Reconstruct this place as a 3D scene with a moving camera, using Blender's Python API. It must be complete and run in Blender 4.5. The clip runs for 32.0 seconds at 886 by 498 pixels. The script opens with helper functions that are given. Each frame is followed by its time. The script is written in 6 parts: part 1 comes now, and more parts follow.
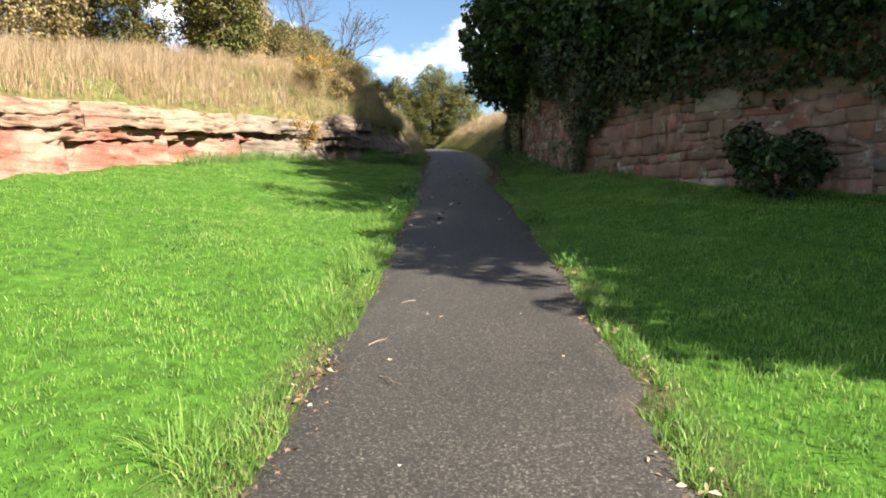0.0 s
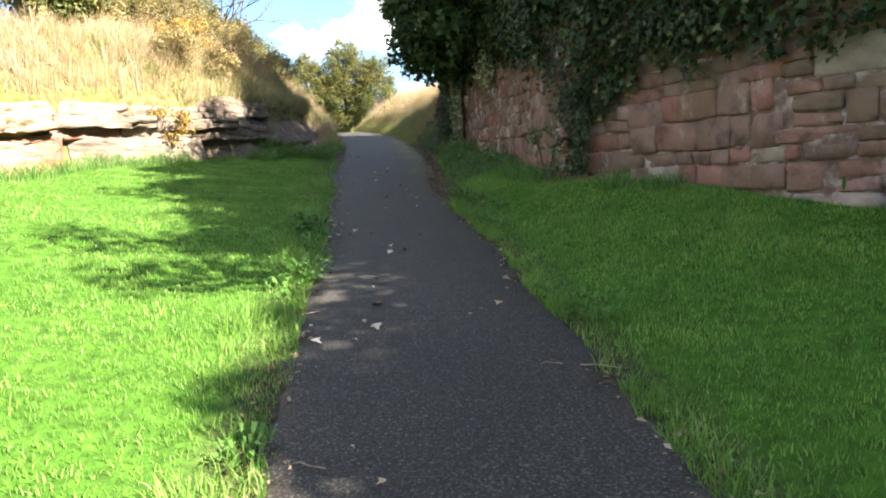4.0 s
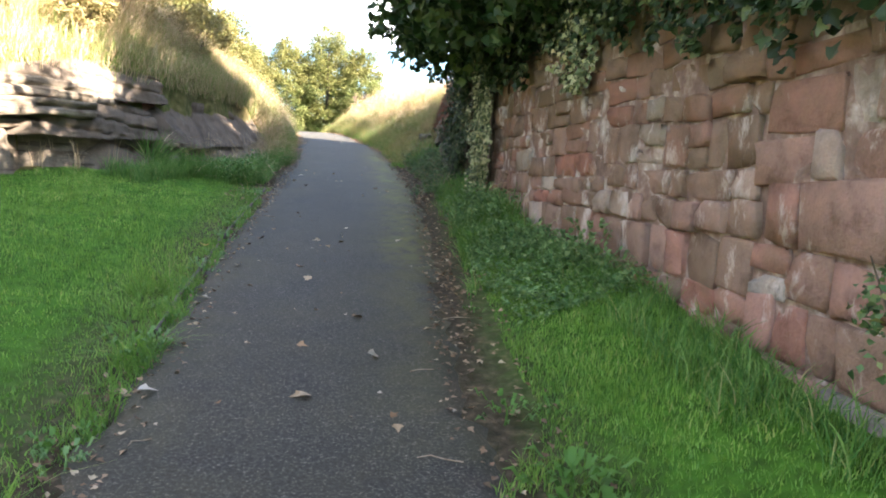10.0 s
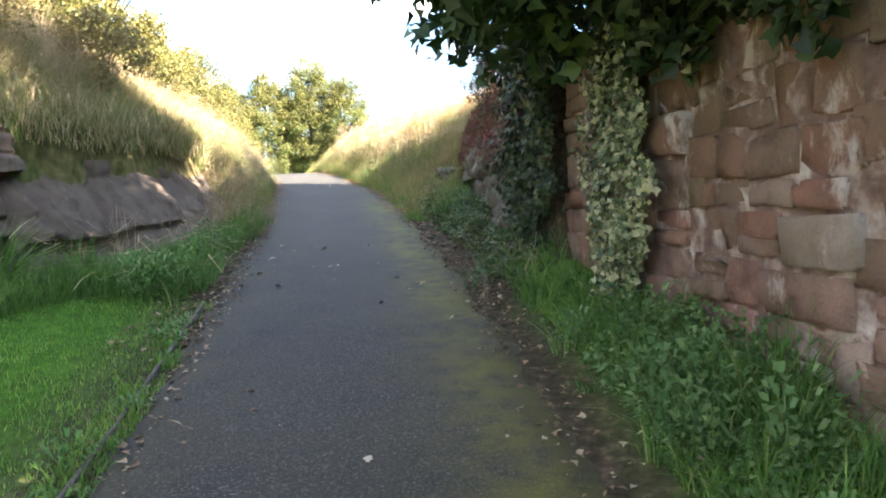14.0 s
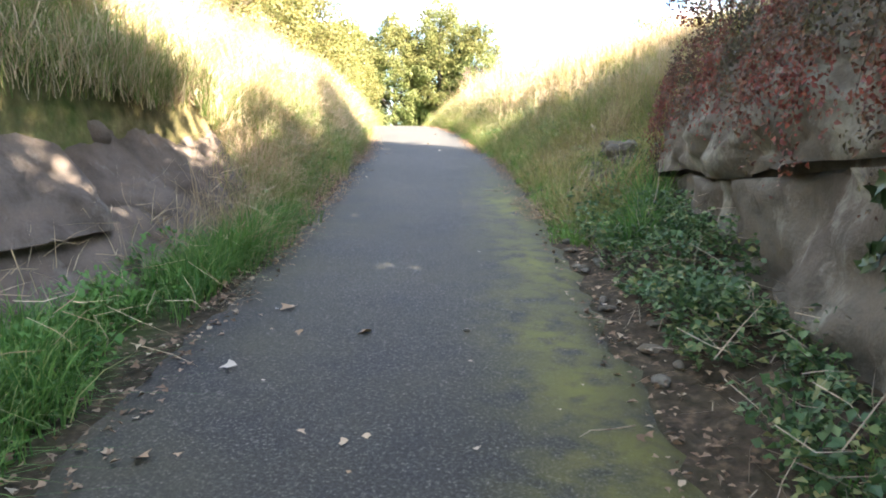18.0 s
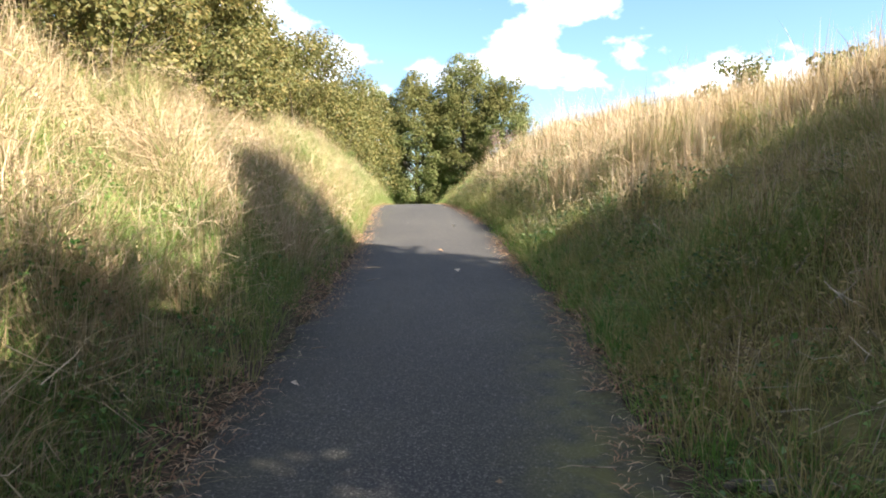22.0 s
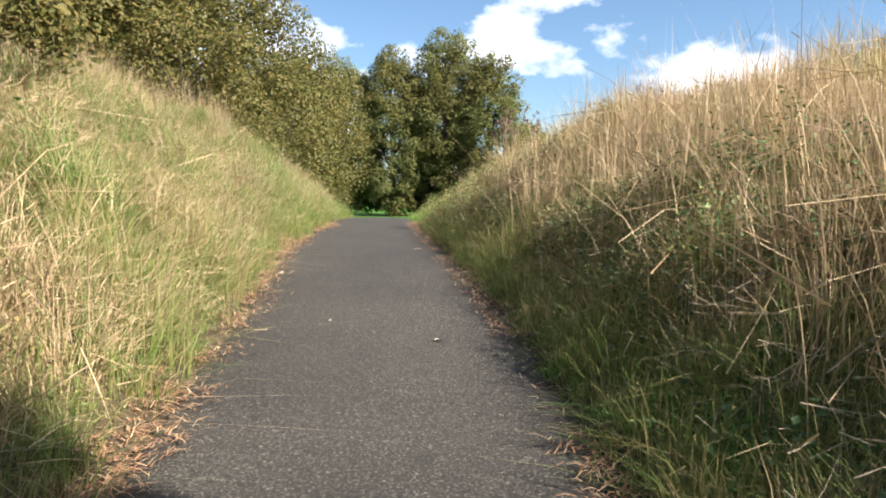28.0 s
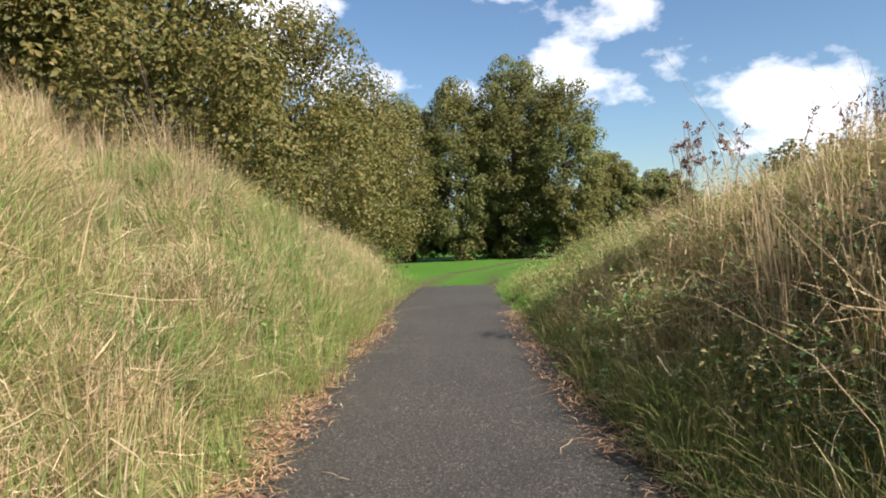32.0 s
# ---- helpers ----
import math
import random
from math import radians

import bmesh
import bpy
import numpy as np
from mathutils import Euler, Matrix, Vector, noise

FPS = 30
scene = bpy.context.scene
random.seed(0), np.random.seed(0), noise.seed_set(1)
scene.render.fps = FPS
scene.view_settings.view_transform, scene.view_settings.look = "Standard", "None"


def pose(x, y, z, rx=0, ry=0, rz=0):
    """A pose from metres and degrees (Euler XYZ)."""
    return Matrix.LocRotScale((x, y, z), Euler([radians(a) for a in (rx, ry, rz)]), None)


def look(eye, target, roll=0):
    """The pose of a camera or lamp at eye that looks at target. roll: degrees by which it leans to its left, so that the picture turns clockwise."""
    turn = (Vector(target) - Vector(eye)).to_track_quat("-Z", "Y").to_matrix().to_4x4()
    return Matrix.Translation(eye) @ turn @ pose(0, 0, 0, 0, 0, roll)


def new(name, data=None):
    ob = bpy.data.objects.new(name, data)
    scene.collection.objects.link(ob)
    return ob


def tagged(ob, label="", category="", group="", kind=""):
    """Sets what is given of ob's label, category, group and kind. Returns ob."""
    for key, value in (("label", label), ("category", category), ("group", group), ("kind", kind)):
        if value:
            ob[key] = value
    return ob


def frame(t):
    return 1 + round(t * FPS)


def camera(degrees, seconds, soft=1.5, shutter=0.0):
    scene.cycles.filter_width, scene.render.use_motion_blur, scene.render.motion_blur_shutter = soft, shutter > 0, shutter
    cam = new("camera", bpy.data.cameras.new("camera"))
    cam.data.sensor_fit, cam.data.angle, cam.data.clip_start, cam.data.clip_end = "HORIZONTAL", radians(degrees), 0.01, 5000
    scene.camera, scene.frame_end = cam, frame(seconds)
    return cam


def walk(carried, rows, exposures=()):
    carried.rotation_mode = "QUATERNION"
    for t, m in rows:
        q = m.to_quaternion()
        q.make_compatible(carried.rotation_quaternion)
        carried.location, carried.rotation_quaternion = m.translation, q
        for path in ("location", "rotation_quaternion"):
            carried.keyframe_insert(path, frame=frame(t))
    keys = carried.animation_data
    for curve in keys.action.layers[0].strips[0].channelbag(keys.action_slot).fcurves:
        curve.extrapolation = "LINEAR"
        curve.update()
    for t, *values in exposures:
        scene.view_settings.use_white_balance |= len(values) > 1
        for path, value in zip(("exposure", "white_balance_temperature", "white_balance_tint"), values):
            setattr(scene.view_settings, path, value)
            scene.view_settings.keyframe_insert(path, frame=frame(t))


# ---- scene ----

# camera and its walk
cam = camera(64.0, 32.0, soft=1.9)
PATH = [
    (0, (3.109, -0.654, 1.253), (2.865, 1.326, 1.105), -0.2),
    (0.5, (2.969, 0.181, 1.334), (2.688, 2.157, 1.205), 0.7),
    (1, (2.871, 0.76, 1.448), (2.628, 2.742, 1.339), 0.9),
    (1.5, (2.78, 1.51, 1.538), (2.627, 3.503, 1.461), -2.2),
    (2, (2.61, 2.119, 1.625), (2.502, 4.116, 1.592), -3.9),
    (2.5, (2.522, 2.766, 1.653), (2.492, 4.759, 1.497), -4.3),
    (4.5, (2.31, 5.308, 1.978), (2.273, 7.295, 1.76), -2.2),
    (5, (2.263, 5.985, 2.066), (2.209, 7.972, 1.848), -1.5),
    (5.5, (2.155, 6.656, 2.136), (2.104, 8.642, 1.911), -0.3),
    (6, (2.204, 7.243, 2.172), (2.253, 9.234, 1.99), 0.5),
    (6.5, (2.183, 7.968, 2.247), (2.254, 9.963, 2.114), 0.1),
    (7, (2.176, 8.532, 2.356), (2.245, 10.53, 2.311), 0.6),
    (7.5, (2.235, 9.266, 2.407), (2.373, 11.26, 2.341), 0.7),
    (8, (2.159, 9.903, 2.448), (2.179, 11.901, 2.352), 0.4),
    (8.5, (2.115, 10.582, 2.444), (2.159, 12.579, 2.342), 1.3),
    (9, (2.025, 11.193, 2.549), (1.949, 13.188, 2.434), 1.1),
    (9.5, (1.902, 11.797, 2.64), (1.744, 13.789, 2.559), 2.2),
    (10, (1.921, 12.401, 2.686), (1.976, 14.39, 2.48), 3.3),
    (10.5, (1.781, 13.08, 2.775), (1.938, 15.071, 2.659), 3.8),
    (11, (1.666, 13.683, 2.774), (1.88, 15.671, 2.748), 5.0),
    (11.5, (1.582, 14.336, 2.847), (1.675, 16.333, 2.816), 3.6),
    (12, (1.442, 14.925, 2.969), (1.57, 16.92, 2.928), 3.3),
    (12.5, (1.429, 15.653, 3.023), (1.617, 17.642, 2.935), 0.8),
    (13, (1.354, 16.306, 3.005), (1.495, 18.299, 2.937), -0.8),
    (13.5, (1.303, 16.963, 3.065), (1.433, 18.956, 2.957), -1.9),
    (14, (1.282, 17.597, 3.178), (1.344, 19.59, 3.033), -2.4),
    (14.5, (1.196, 18.32, 3.29), (1.168, 20.313, 3.124), -2.5),
    (15, (1.208, 19.005, 3.325), (1.218, 20.996, 3.137), -2.4),
    (15.5, (1.017, 19.572, 3.413), (0.962, 21.56, 3.201), 0.7),
    (17.5, (1.057, 22.16, 3.571), (1.063, 24.138, 3.269), 0.6),
    (18, (1.021, 22.88, 3.599), (0.739, 24.841, 3.324), 0.8),
    (18.5, (1.077, 23.628, 3.679), (0.868, 25.607, 3.479), 0.8),
    (19, (0.997, 24.278, 3.764), (0.717, 26.243, 3.516), 0.4),
    (19.5, (0.928, 24.977, 3.926), (0.618, 26.942, 3.716), 2.1),
    (20, (0.875, 25.676, 3.994), (0.666, 27.653, 3.767), 2.5),
    (20.5, (0.62, 26.45, 4.085), (0.182, 28.397, 3.958), 2.1),
    (21, (0.524, 27.11, 4.159), (0.113, 29.066, 4.105), 1.6),
    (21.5, (0.421, 27.756, 4.269), (0.072, 29.725, 4.229), 0.3),
    (22, (0.313, 28.344, 4.357), (-0.05, 30.307, 4.239), -0.6),
    (22.5, (0.279, 29.011, 4.412), (0.087, 30.996, 4.25), -0.9),
    (23, (0.094, 29.599, 4.421), (-0.245, 31.562, 4.237), -1.1),
    (23.5, (0.093, 30.252, 4.465), (-0.191, 32.214, 4.198), -0.4),
    (24, (0.0, 30.872, 4.614), (-0.308, 32.841, 4.445), -1.0),
    (24.5, (-0.174, 31.573, 4.665), (-0.592, 33.524, 4.535), -1.6),
    (25, (-0.231, 32.195, 4.692), (-0.587, 34.159, 4.574), -0.5),
    (25.5, (-0.414, 32.815, 4.757), (-0.853, 34.765, 4.686), 0.8),
    (26, (-0.514, 33.361, 4.789), (-0.921, 35.318, 4.729), 1.3),
    (26.5, (-0.606, 34.075, 4.901), (-0.881, 36.055, 4.825), -1.5),
    (28.5, (-1.18, 36.871, 5.135), (-1.475, 38.842, 4.968), 0.8),
    (29, (-1.289, 37.526, 5.183), (-1.521, 39.507, 5.038), 2.4),
    (29.5, (-1.553, 38.271, 5.271), (-1.941, 40.23, 5.171), 3.3),
    (30, (-1.638, 38.889, 5.316), (-1.939, 40.866, 5.305), -1.2),
    (30.5, (-1.925, 39.551, 5.372), (-2.34, 41.508, 5.339), -1.5),
    (31, (-2.191, 40.154, 5.473), (-2.706, 42.086, 5.406), -1.1),
    (31.5, (-2.343, 40.822, 5.556), (-2.87, 42.747, 5.437), -3.5),
    (32, (-2.498, 41.415, 5.643), (-2.983, 43.354, 5.588), -2.9),
]
walk(cam, [(t, look(eye, target, roll)) for t, eye, target, roll in PATH],
     [(t, s, 6700.0 if t < 21 else 6480.0, 14.0) for t, s in [(0.0, 1.95), (2.5, 2.32), (4.5, 2.98), (7.0, 3.58), (9.0, 3.97), (10.0, 3.84), (11.0, 3.84), (12.0, 3.75), (15.0, 3.94), (18.5, 4.16), (20.0, 3.46), (21.0, 2.78), (22.0, 2.58), (24.0, 2.84), (26.0, 2.17), (30.0, 1.72), (32.0, 1.48)]])

# world, sun
SUN_ELEV, SUN_AZ = 39.0, -25.0      # degrees; azimuth from +x towards +y
sun_dir = Vector((math.cos(radians(SUN_ELEV)) * math.cos(radians(SUN_AZ)),
                  math.cos(radians(SUN_ELEV)) * math.sin(radians(SUN_AZ)), math.sin(radians(SUN_ELEV))))
world = bpy.data.worlds.new("sky")
scene.world = world
world.use_nodes = True
wn, wl = world.node_tree.nodes, world.node_tree.links
sky = wn.new("ShaderNodeTexSky")
sky.sky_type = "NISHITA"
sky.sun_disc = False
sky.sun_elevation = radians(SUN_ELEV)
sky.sun_rotation = radians(90.0 - SUN_AZ)
sky.air_density, sky.dust_density, sky.ozone_density = 1.0, 0.6, 1.4
wtc = wn.new("ShaderNodeTexCoord")
wmap = wn.new("ShaderNodeMapping")
wmap.inputs["Scale"].default_value = (2.6, 2.6, 4.4)
wmap.inputs["Location"].default_value = (0.35, 0.2, 0.1)
wnoise = wn.new("ShaderNodeTexNoise")
wnoise.inputs["Scale"].default_value = 1.5
wnoise.inputs["Detail"].default_value = 9.0
wnoise.inputs["Roughness"].default_value = 0.55
wramp = wn.new("ShaderNodeValToRGB")
wramp.color_ramp.elements[0].position, wramp.color_ramp.elements[1].position = 0.52, 0.60
wmix = wn.new("ShaderNodeMixRGB")
wmix.inputs[2].default_value = (11.0, 11.3, 11.8, 1)
wl.new(wtc.outputs["Generated"], wmap.inputs[0])
wl.new(wmap.outputs[0], wnoise.inputs["Vector"])
wl.new(wnoise.outputs[0], wramp.inputs[0])
wl.new(wramp.outputs[0], wmix.inputs[0])
wtint = wn.new("ShaderNodeMixRGB")
wtint.blend_type = "MULTIPLY"
wtint.inputs[0].default_value = 1.0
wtint.inputs[2].default_value = (0.84, 1.0, 1.09, 1)
wl.new(sky.outputs[0], wtint.inputs[1])
wl.new(wtint.outputs[0], wmix.inputs[1])
wl.new(wmix.outputs[0], wn["Background"].inputs[0])
wn["Background"].inputs[1].default_value = 0.046

sun_data = bpy.data.lights.new("sun", "SUN")
sun_data.energy, sun_data.angle, sun_data.color = 5.0, radians(0.55), (1.0, 0.93, 0.82)
sun = new("sun", sun_data)
sun.matrix_world = look(tuple(sun_dir * 60), (0, 0, 0))

# materials
def material(name, rough=0.8, spec=0.3):
    m = bpy.data.materials.new(name)
    m.use_nodes = True
    b = m.node_tree.nodes["Principled BSDF"]
    b.inputs["Roughness"].default_value = rough
    b.inputs["Specular IOR Level"].default_value = spec
    return m, m.node_tree.nodes, m.node_tree.links, b


def ramp(nt, src, stops, out=None):
    n = nt.nodes.new("ShaderNodeValToRGB")
    els = n.color_ramp.elements
    while len(els) < len(stops):
        els.new(0.5)
    for e, (p, c) in zip(els, stops):
        e.position = p
        e.color = (*c, 1) if len(c) == 3 else c
    nt.links.new(src, n.inputs[0])
    if out is not None:
        nt.links.new(n.outputs[0], out)
    return n.outputs[0]


def noise_tex(nt, scale, detail=4.0, rough=0.55, coord="Position", stretch=None):
    tc = nt.nodes.new("ShaderNodeNewGeometry")
    n = nt.nodes.new("ShaderNodeTexNoise")
    n.inputs["Scale"].default_value = scale
    n.inputs["Detail"].default_value = detail
    n.inputs["Roughness"].default_value = rough
    if stretch:
        mp = nt.nodes.new("ShaderNodeMapping")
        mp.inputs["Scale"].default_value = stretch
        nt.links.new(tc.outputs[coord], mp.inputs[0])
        nt.links.new(mp.outputs[0], n.inputs["Vector"])
    else:
        nt.links.new(tc.outputs[coord], n.inputs["Vector"])
    return n.outputs[0]


def mix(nt, fac, a, b, kind="MIX"):
    n = nt.nodes.new("ShaderNodeMixRGB")
    n.blend_type = kind
    for sock, v in zip(n.inputs, (fac, a, b)):
        if isinstance(v, (int, float)):
            sock.default_value = v
        elif isinstance(v, tuple):
            sock.default_value = (*v, 1)
        else:
            nt.links.new(v, sock)
    return n.outputs[0]


def bump(nt, bsdf, height, strength=0.4, dist=0.02):
    n = nt.nodes.new("ShaderNodeBump")
    n.inputs["Strength"].default_value = strength
    n.inputs["Distance"].default_value = dist
    nt.links.new(height, n.inputs["Height"])
    nt.links.new(n.outputs[0], bsdf.inputs["Normal"])


def attr(nt, name):
    n = nt.nodes.new("ShaderNodeAttribute")
    n.attribute_name = name
    return n.outputs["Fac"]


def island(nt):
    return nt.nodes.new("ShaderNodeNewGeometry").outputs["Random Per Island"]


def object_random(nt):
    return nt.nodes.new("ShaderNodeObjectInfo").outputs["Random"]


def foliage(name, stops, patch=None, patch_scale=0.5, rough=0.55, translucent=0.35, spec=0.3):
    """Leaf or blade material: a colour for each island, tinted in patches."""
    m, n, l, b = material(name, rough, spec)
    nt = m.node_tree
    col = ramp(nt, island(nt), stops)
    if patch:
        f = ramp(nt, noise_tex(nt, patch_scale, 5, 0.65), [(0.44, (0, 0, 0)), (0.56, (1, 1, 1))])
        pc = ramp(nt, island(nt), patch)
        col = mix(nt, f, col, pc)
    l.new(col, b.inputs["Base Color"])
    tr = n.new("ShaderNodeBsdfTranslucent")
    l.new(col, tr.inputs["Color"])
    ms = n.new("ShaderNodeMixShader")
    ms.inputs[0].default_value = translucent
    l.new(b.outputs[0], ms.inputs[1])
    l.new(tr.outputs[0], ms.inputs[2])
    l.new(ms.outputs[0], n["Material Output"].inputs[0])
    return m


# tarmac with embedded chippings, moss by the edges
M_TARMAC, n_, l_, b_ = material("tarmac", 0.76, 0.35)
nt = M_TARMAC.node_tree
chips = noise_tex(nt, 64, 4, 0.8)
base = ramp(nt, chips, [(0.3, (0.0080, 0.0076, 0.0068)), (0.48, (0.0215, 0.0205, 0.0175)), (0.58, (0.058, 0.055, 0.047)), (0.70, (0.25, 0.235, 0.20))])
broad = ramp(nt, noise_tex(nt, 0.7, 5), [(0.3, (0.74, 0.72, 0.72)), (0.7, (1.12, 1.09, 1.05))])
base = mix(nt, 1.0, base, broad, "MULTIPLY")
dirt = ramp(nt, noise_tex(nt, 3.5, 6), [(0.45, (0, 0, 0)), (0.75, (1, 1, 1))])
dirt = mix(nt, 1.0, dirt, attr(nt, "dirt"), "MULTIPLY")
base = mix(nt, dirt, base, (0.10, 0.068, 0.045))
moss = ramp(nt, noise_tex(nt, 6, 6), [(0.32, (0, 0, 0)), (0.56, (1, 1, 1))])
moss = mix(nt, 1.0, moss, attr(nt, "moss"), "MULTIPLY")
base = mix(nt, moss, base, (0.135, 0.130, 0.018))
film = ramp(nt, noise_tex(nt, 1.6, 7, 0.65), [(0.36, (0, 0, 0)), (0.66, (0.75, 0.75, 0.75))])
film = mix(nt, 1.0, film, attr(nt, "film"), "MULTIPLY")
base = mix(nt, film, base, (0.060, 0.056, 0.026))
l_.new(base, b_.inputs["Base Color"])
bump(nt, b_, chips, 0.55, 0.006)

# ground under the vegetation: turf, bare earth, litter
M_GROUND, n_, l_, b_ = material("turf_soil", 0.95, 0.1)
nt = M_GROUND.node_tree
turf = ramp(nt, noise_tex(nt, 9, 6), [(0.3, (0.024, 0.060, 0.008)), (0.6, (0.05, 0.13, 0.014)), (0.8, (0.085, 0.16, 0.025))])
dry = ramp(nt, noise_tex(nt, 7, 6), [(0.3, (0.055, 0.045, 0.02)), (0.55, (0.14, 0.105, 0.05)), (0.8, (0.27, 0.20, 0.10))])
soil = ramp(nt, noise_tex(nt, 14, 6), [(0.3, (0.025, 0.018, 0.013)), (0.55, (0.06, 0.042, 0.030)), (0.75, (0.15, 0.10, 0.065))])
base = mix(nt, attr(nt, "dry"), turf, dry)
base = mix(nt, attr(nt, "soil"), base, soil)
l_.new(base, b_.inputs["Base Color"])
bump(nt, b_, noise_tex(nt, 25, 5), 0.7, 0.03)


def sandstone(name, stops, stain, rand, weather=(0.17, 0.115, 0.075), patches=(0.55, 0.64)):
    m, n, l, b = material(name, 0.92, 0.15)
    nt = m.node_tree
    grain = noise_tex(nt, 55, 5, 0.6)
    mid = noise_tex(nt, 4.5, 6, 0.6)
    col = ramp(nt, rand(nt), stops)
    shade = ramp(nt, mid, [(0.28, (0.50, 0.46, 0.43)), (0.48, (1, 1, 1)), (0.72, (1.3, 1.22, 1.15))])
    col = mix(nt, 1.0, col, shade, "MULTIPLY")
    brown = ramp(nt, noise_tex(nt, 1.3, 5, 0.6), [(0.50, (0, 0, 0)), (0.66, (0.75, 0.75, 0.75))])
    col = mix(nt, brown, col, weather)
    # upper courses: browner stone, with the overhang's shade put into the colour
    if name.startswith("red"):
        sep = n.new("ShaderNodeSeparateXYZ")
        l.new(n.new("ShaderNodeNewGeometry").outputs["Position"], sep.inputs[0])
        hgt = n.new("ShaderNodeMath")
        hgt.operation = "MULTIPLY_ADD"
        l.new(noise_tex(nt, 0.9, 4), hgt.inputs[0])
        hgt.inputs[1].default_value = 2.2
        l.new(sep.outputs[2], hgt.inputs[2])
        brown_shade = n.new("ShaderNodeMapRange")
        l.new(hgt.outputs[0], brown_shade.inputs[0])
        brown_shade.inputs[1].default_value, brown_shade.inputs[2].default_value, brown_shade.inputs[4].default_value = 3.75, 4.85, 0.8
        col = mix(nt, brown_shade.outputs[0], col, (0.135, 0.098, 0.060))
    fine = ramp(nt, grain, [(0.3, (0.90, 0.90, 0.90)), (0.7, (1.07, 1.07, 1.07))])
    col = mix(nt, 1.0, col, fine, "MULTIPLY")
    st = ramp(nt, noise_tex(nt, 2.6, 8, 0.72, stretch=(1, 1, 0.55)), [(patches[0], (0, 0, 0)), (patches[1], (0.9, 0.9, 0.9))])
    col = mix(nt, st, col, stain)
    l.new(col, b.inputs["Base Color"])
    bump(nt, b, mix(nt, 0.3, mid, grain), 0.8, 0.04)
    return m


RED = [(0.0, (0.225, 0.100, 0.076)), (0.2, (0.255, 0.155, 0.128)), (0.36, (0.185, 0.125, 0.098)), (0.5, (0.24, 0.115, 0.090)), (0.64, (0.215, 0.148, 0.118)), (0.78, (0.15, 0.104, 0.076)), (0.9, (0.265, 0.175, 0.145)), (0.975, (0.32, 0.28, 0.24)), (1.0, (0.11, 0.105, 0.10))]
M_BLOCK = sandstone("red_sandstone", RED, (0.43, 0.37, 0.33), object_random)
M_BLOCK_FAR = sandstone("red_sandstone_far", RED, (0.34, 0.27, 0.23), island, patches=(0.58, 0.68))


def cliff_stone(name, a, b, dark):
    """Bedded rock: two colours in broad patches, thin dark bedding stains."""
    m, n, l, bs = material(name, 0.93, 0.12)
    nt = m.node_tree
    pf = ramp(nt, noise_tex(nt, 1.1, 6, 0.62, stretch=(1, 0.6, 1.6)), [(0.42, (0, 0, 0)), (0.56, (1, 1, 1))])
    col = mix(nt, pf, a, b)
    bed = ramp(nt, noise_tex(nt, 2.0, 7, 0.65, stretch=(0.5, 0.5, 7)), [(0.34, (0.42, 0.38, 0.35)), (0.5, (1, 1, 1)), (0.75, (1.2, 1.17, 1.12))])
    col = mix(nt, 1.0, col, bed, "MULTIPLY")
    st = ramp(nt, noise_tex(nt, 2.6, 7, 0.7), [(0.56, (0, 0, 0)), (0.72, (0.8, 0.8, 0.8))])
    col = mix(nt, st, col, dark)
    g = noise_tex(nt, 30, 5, 0.6)
    col = mix(nt, 1.0, col, ramp(nt, g, [(0.3, (0.8, 0.8, 0.8)), (0.7, (1.12, 1.12, 1.12))]), "MULTIPLY")
    l.new(col, bs.inputs["Base Color"])
    bump(nt, bs, mix(nt, 0.4, noise_tex(nt, 5, 6, 0.6, stretch=(1, 1, 3)), g), 0.8, 0.03)
    return m


M_CLIFF_RED = cliff_stone("cliff_red_sandstone", (0.27, 0.10, 0.072), (0.32, 0.20, 0.15), (0.12, 0.075, 0.055))
M_CLIFF_PALE = cliff_stone("cliff_pale_sandstone", (0.30, 0.225, 0.16), (0.25, 0.15, 0.11), (0.10, 0.075, 0.055))
M_CLIFF_GREY = cliff_stone("cliff_grey_sandstone", (0.21, 0.175, 0.135), (0.16, 0.13, 0.10), (0.075, 0.065, 0.048))
M_LOWROCK = sandstone("brown_low_rock", [(0, (0.112, 0.090, 0.072)), (1, (0.145, 0.116, 0.092))], (0.20, 0.175, 0.14), object_random, (0.078, 0.058, 0.042), (0.58, 0.68))
M_OUTCROP = sandstone("grey_outcrop", [(0, (0.088, 0.080, 0.062)), (1, (0.125, 0.112, 0.086))], (0.22, 0.212, 0.165), object_random, (0.07, 0.056, 0.042), (0.52, 0.66))
M_MORTAR, n_, l_, b_ = material("old_mortar", 0.95, 0.1)
l_.new(ramp(M_MORTAR.node_tree, noise_tex(M_MORTAR.node_tree, 6, 6), [(0.3, (0.10, 0.066, 0.052)), (0.5, (0.19, 0.130, 0.105)), (0.62, (0.34, 0.275, 0.235)), (0.75, (0.52, 0.47, 0.42))]), b_.inputs["Base Color"])
bump(M_MORTAR.node_tree, b_, noise_tex(M_MORTAR.node_tree, 40, 4), 0.8, 0.02)

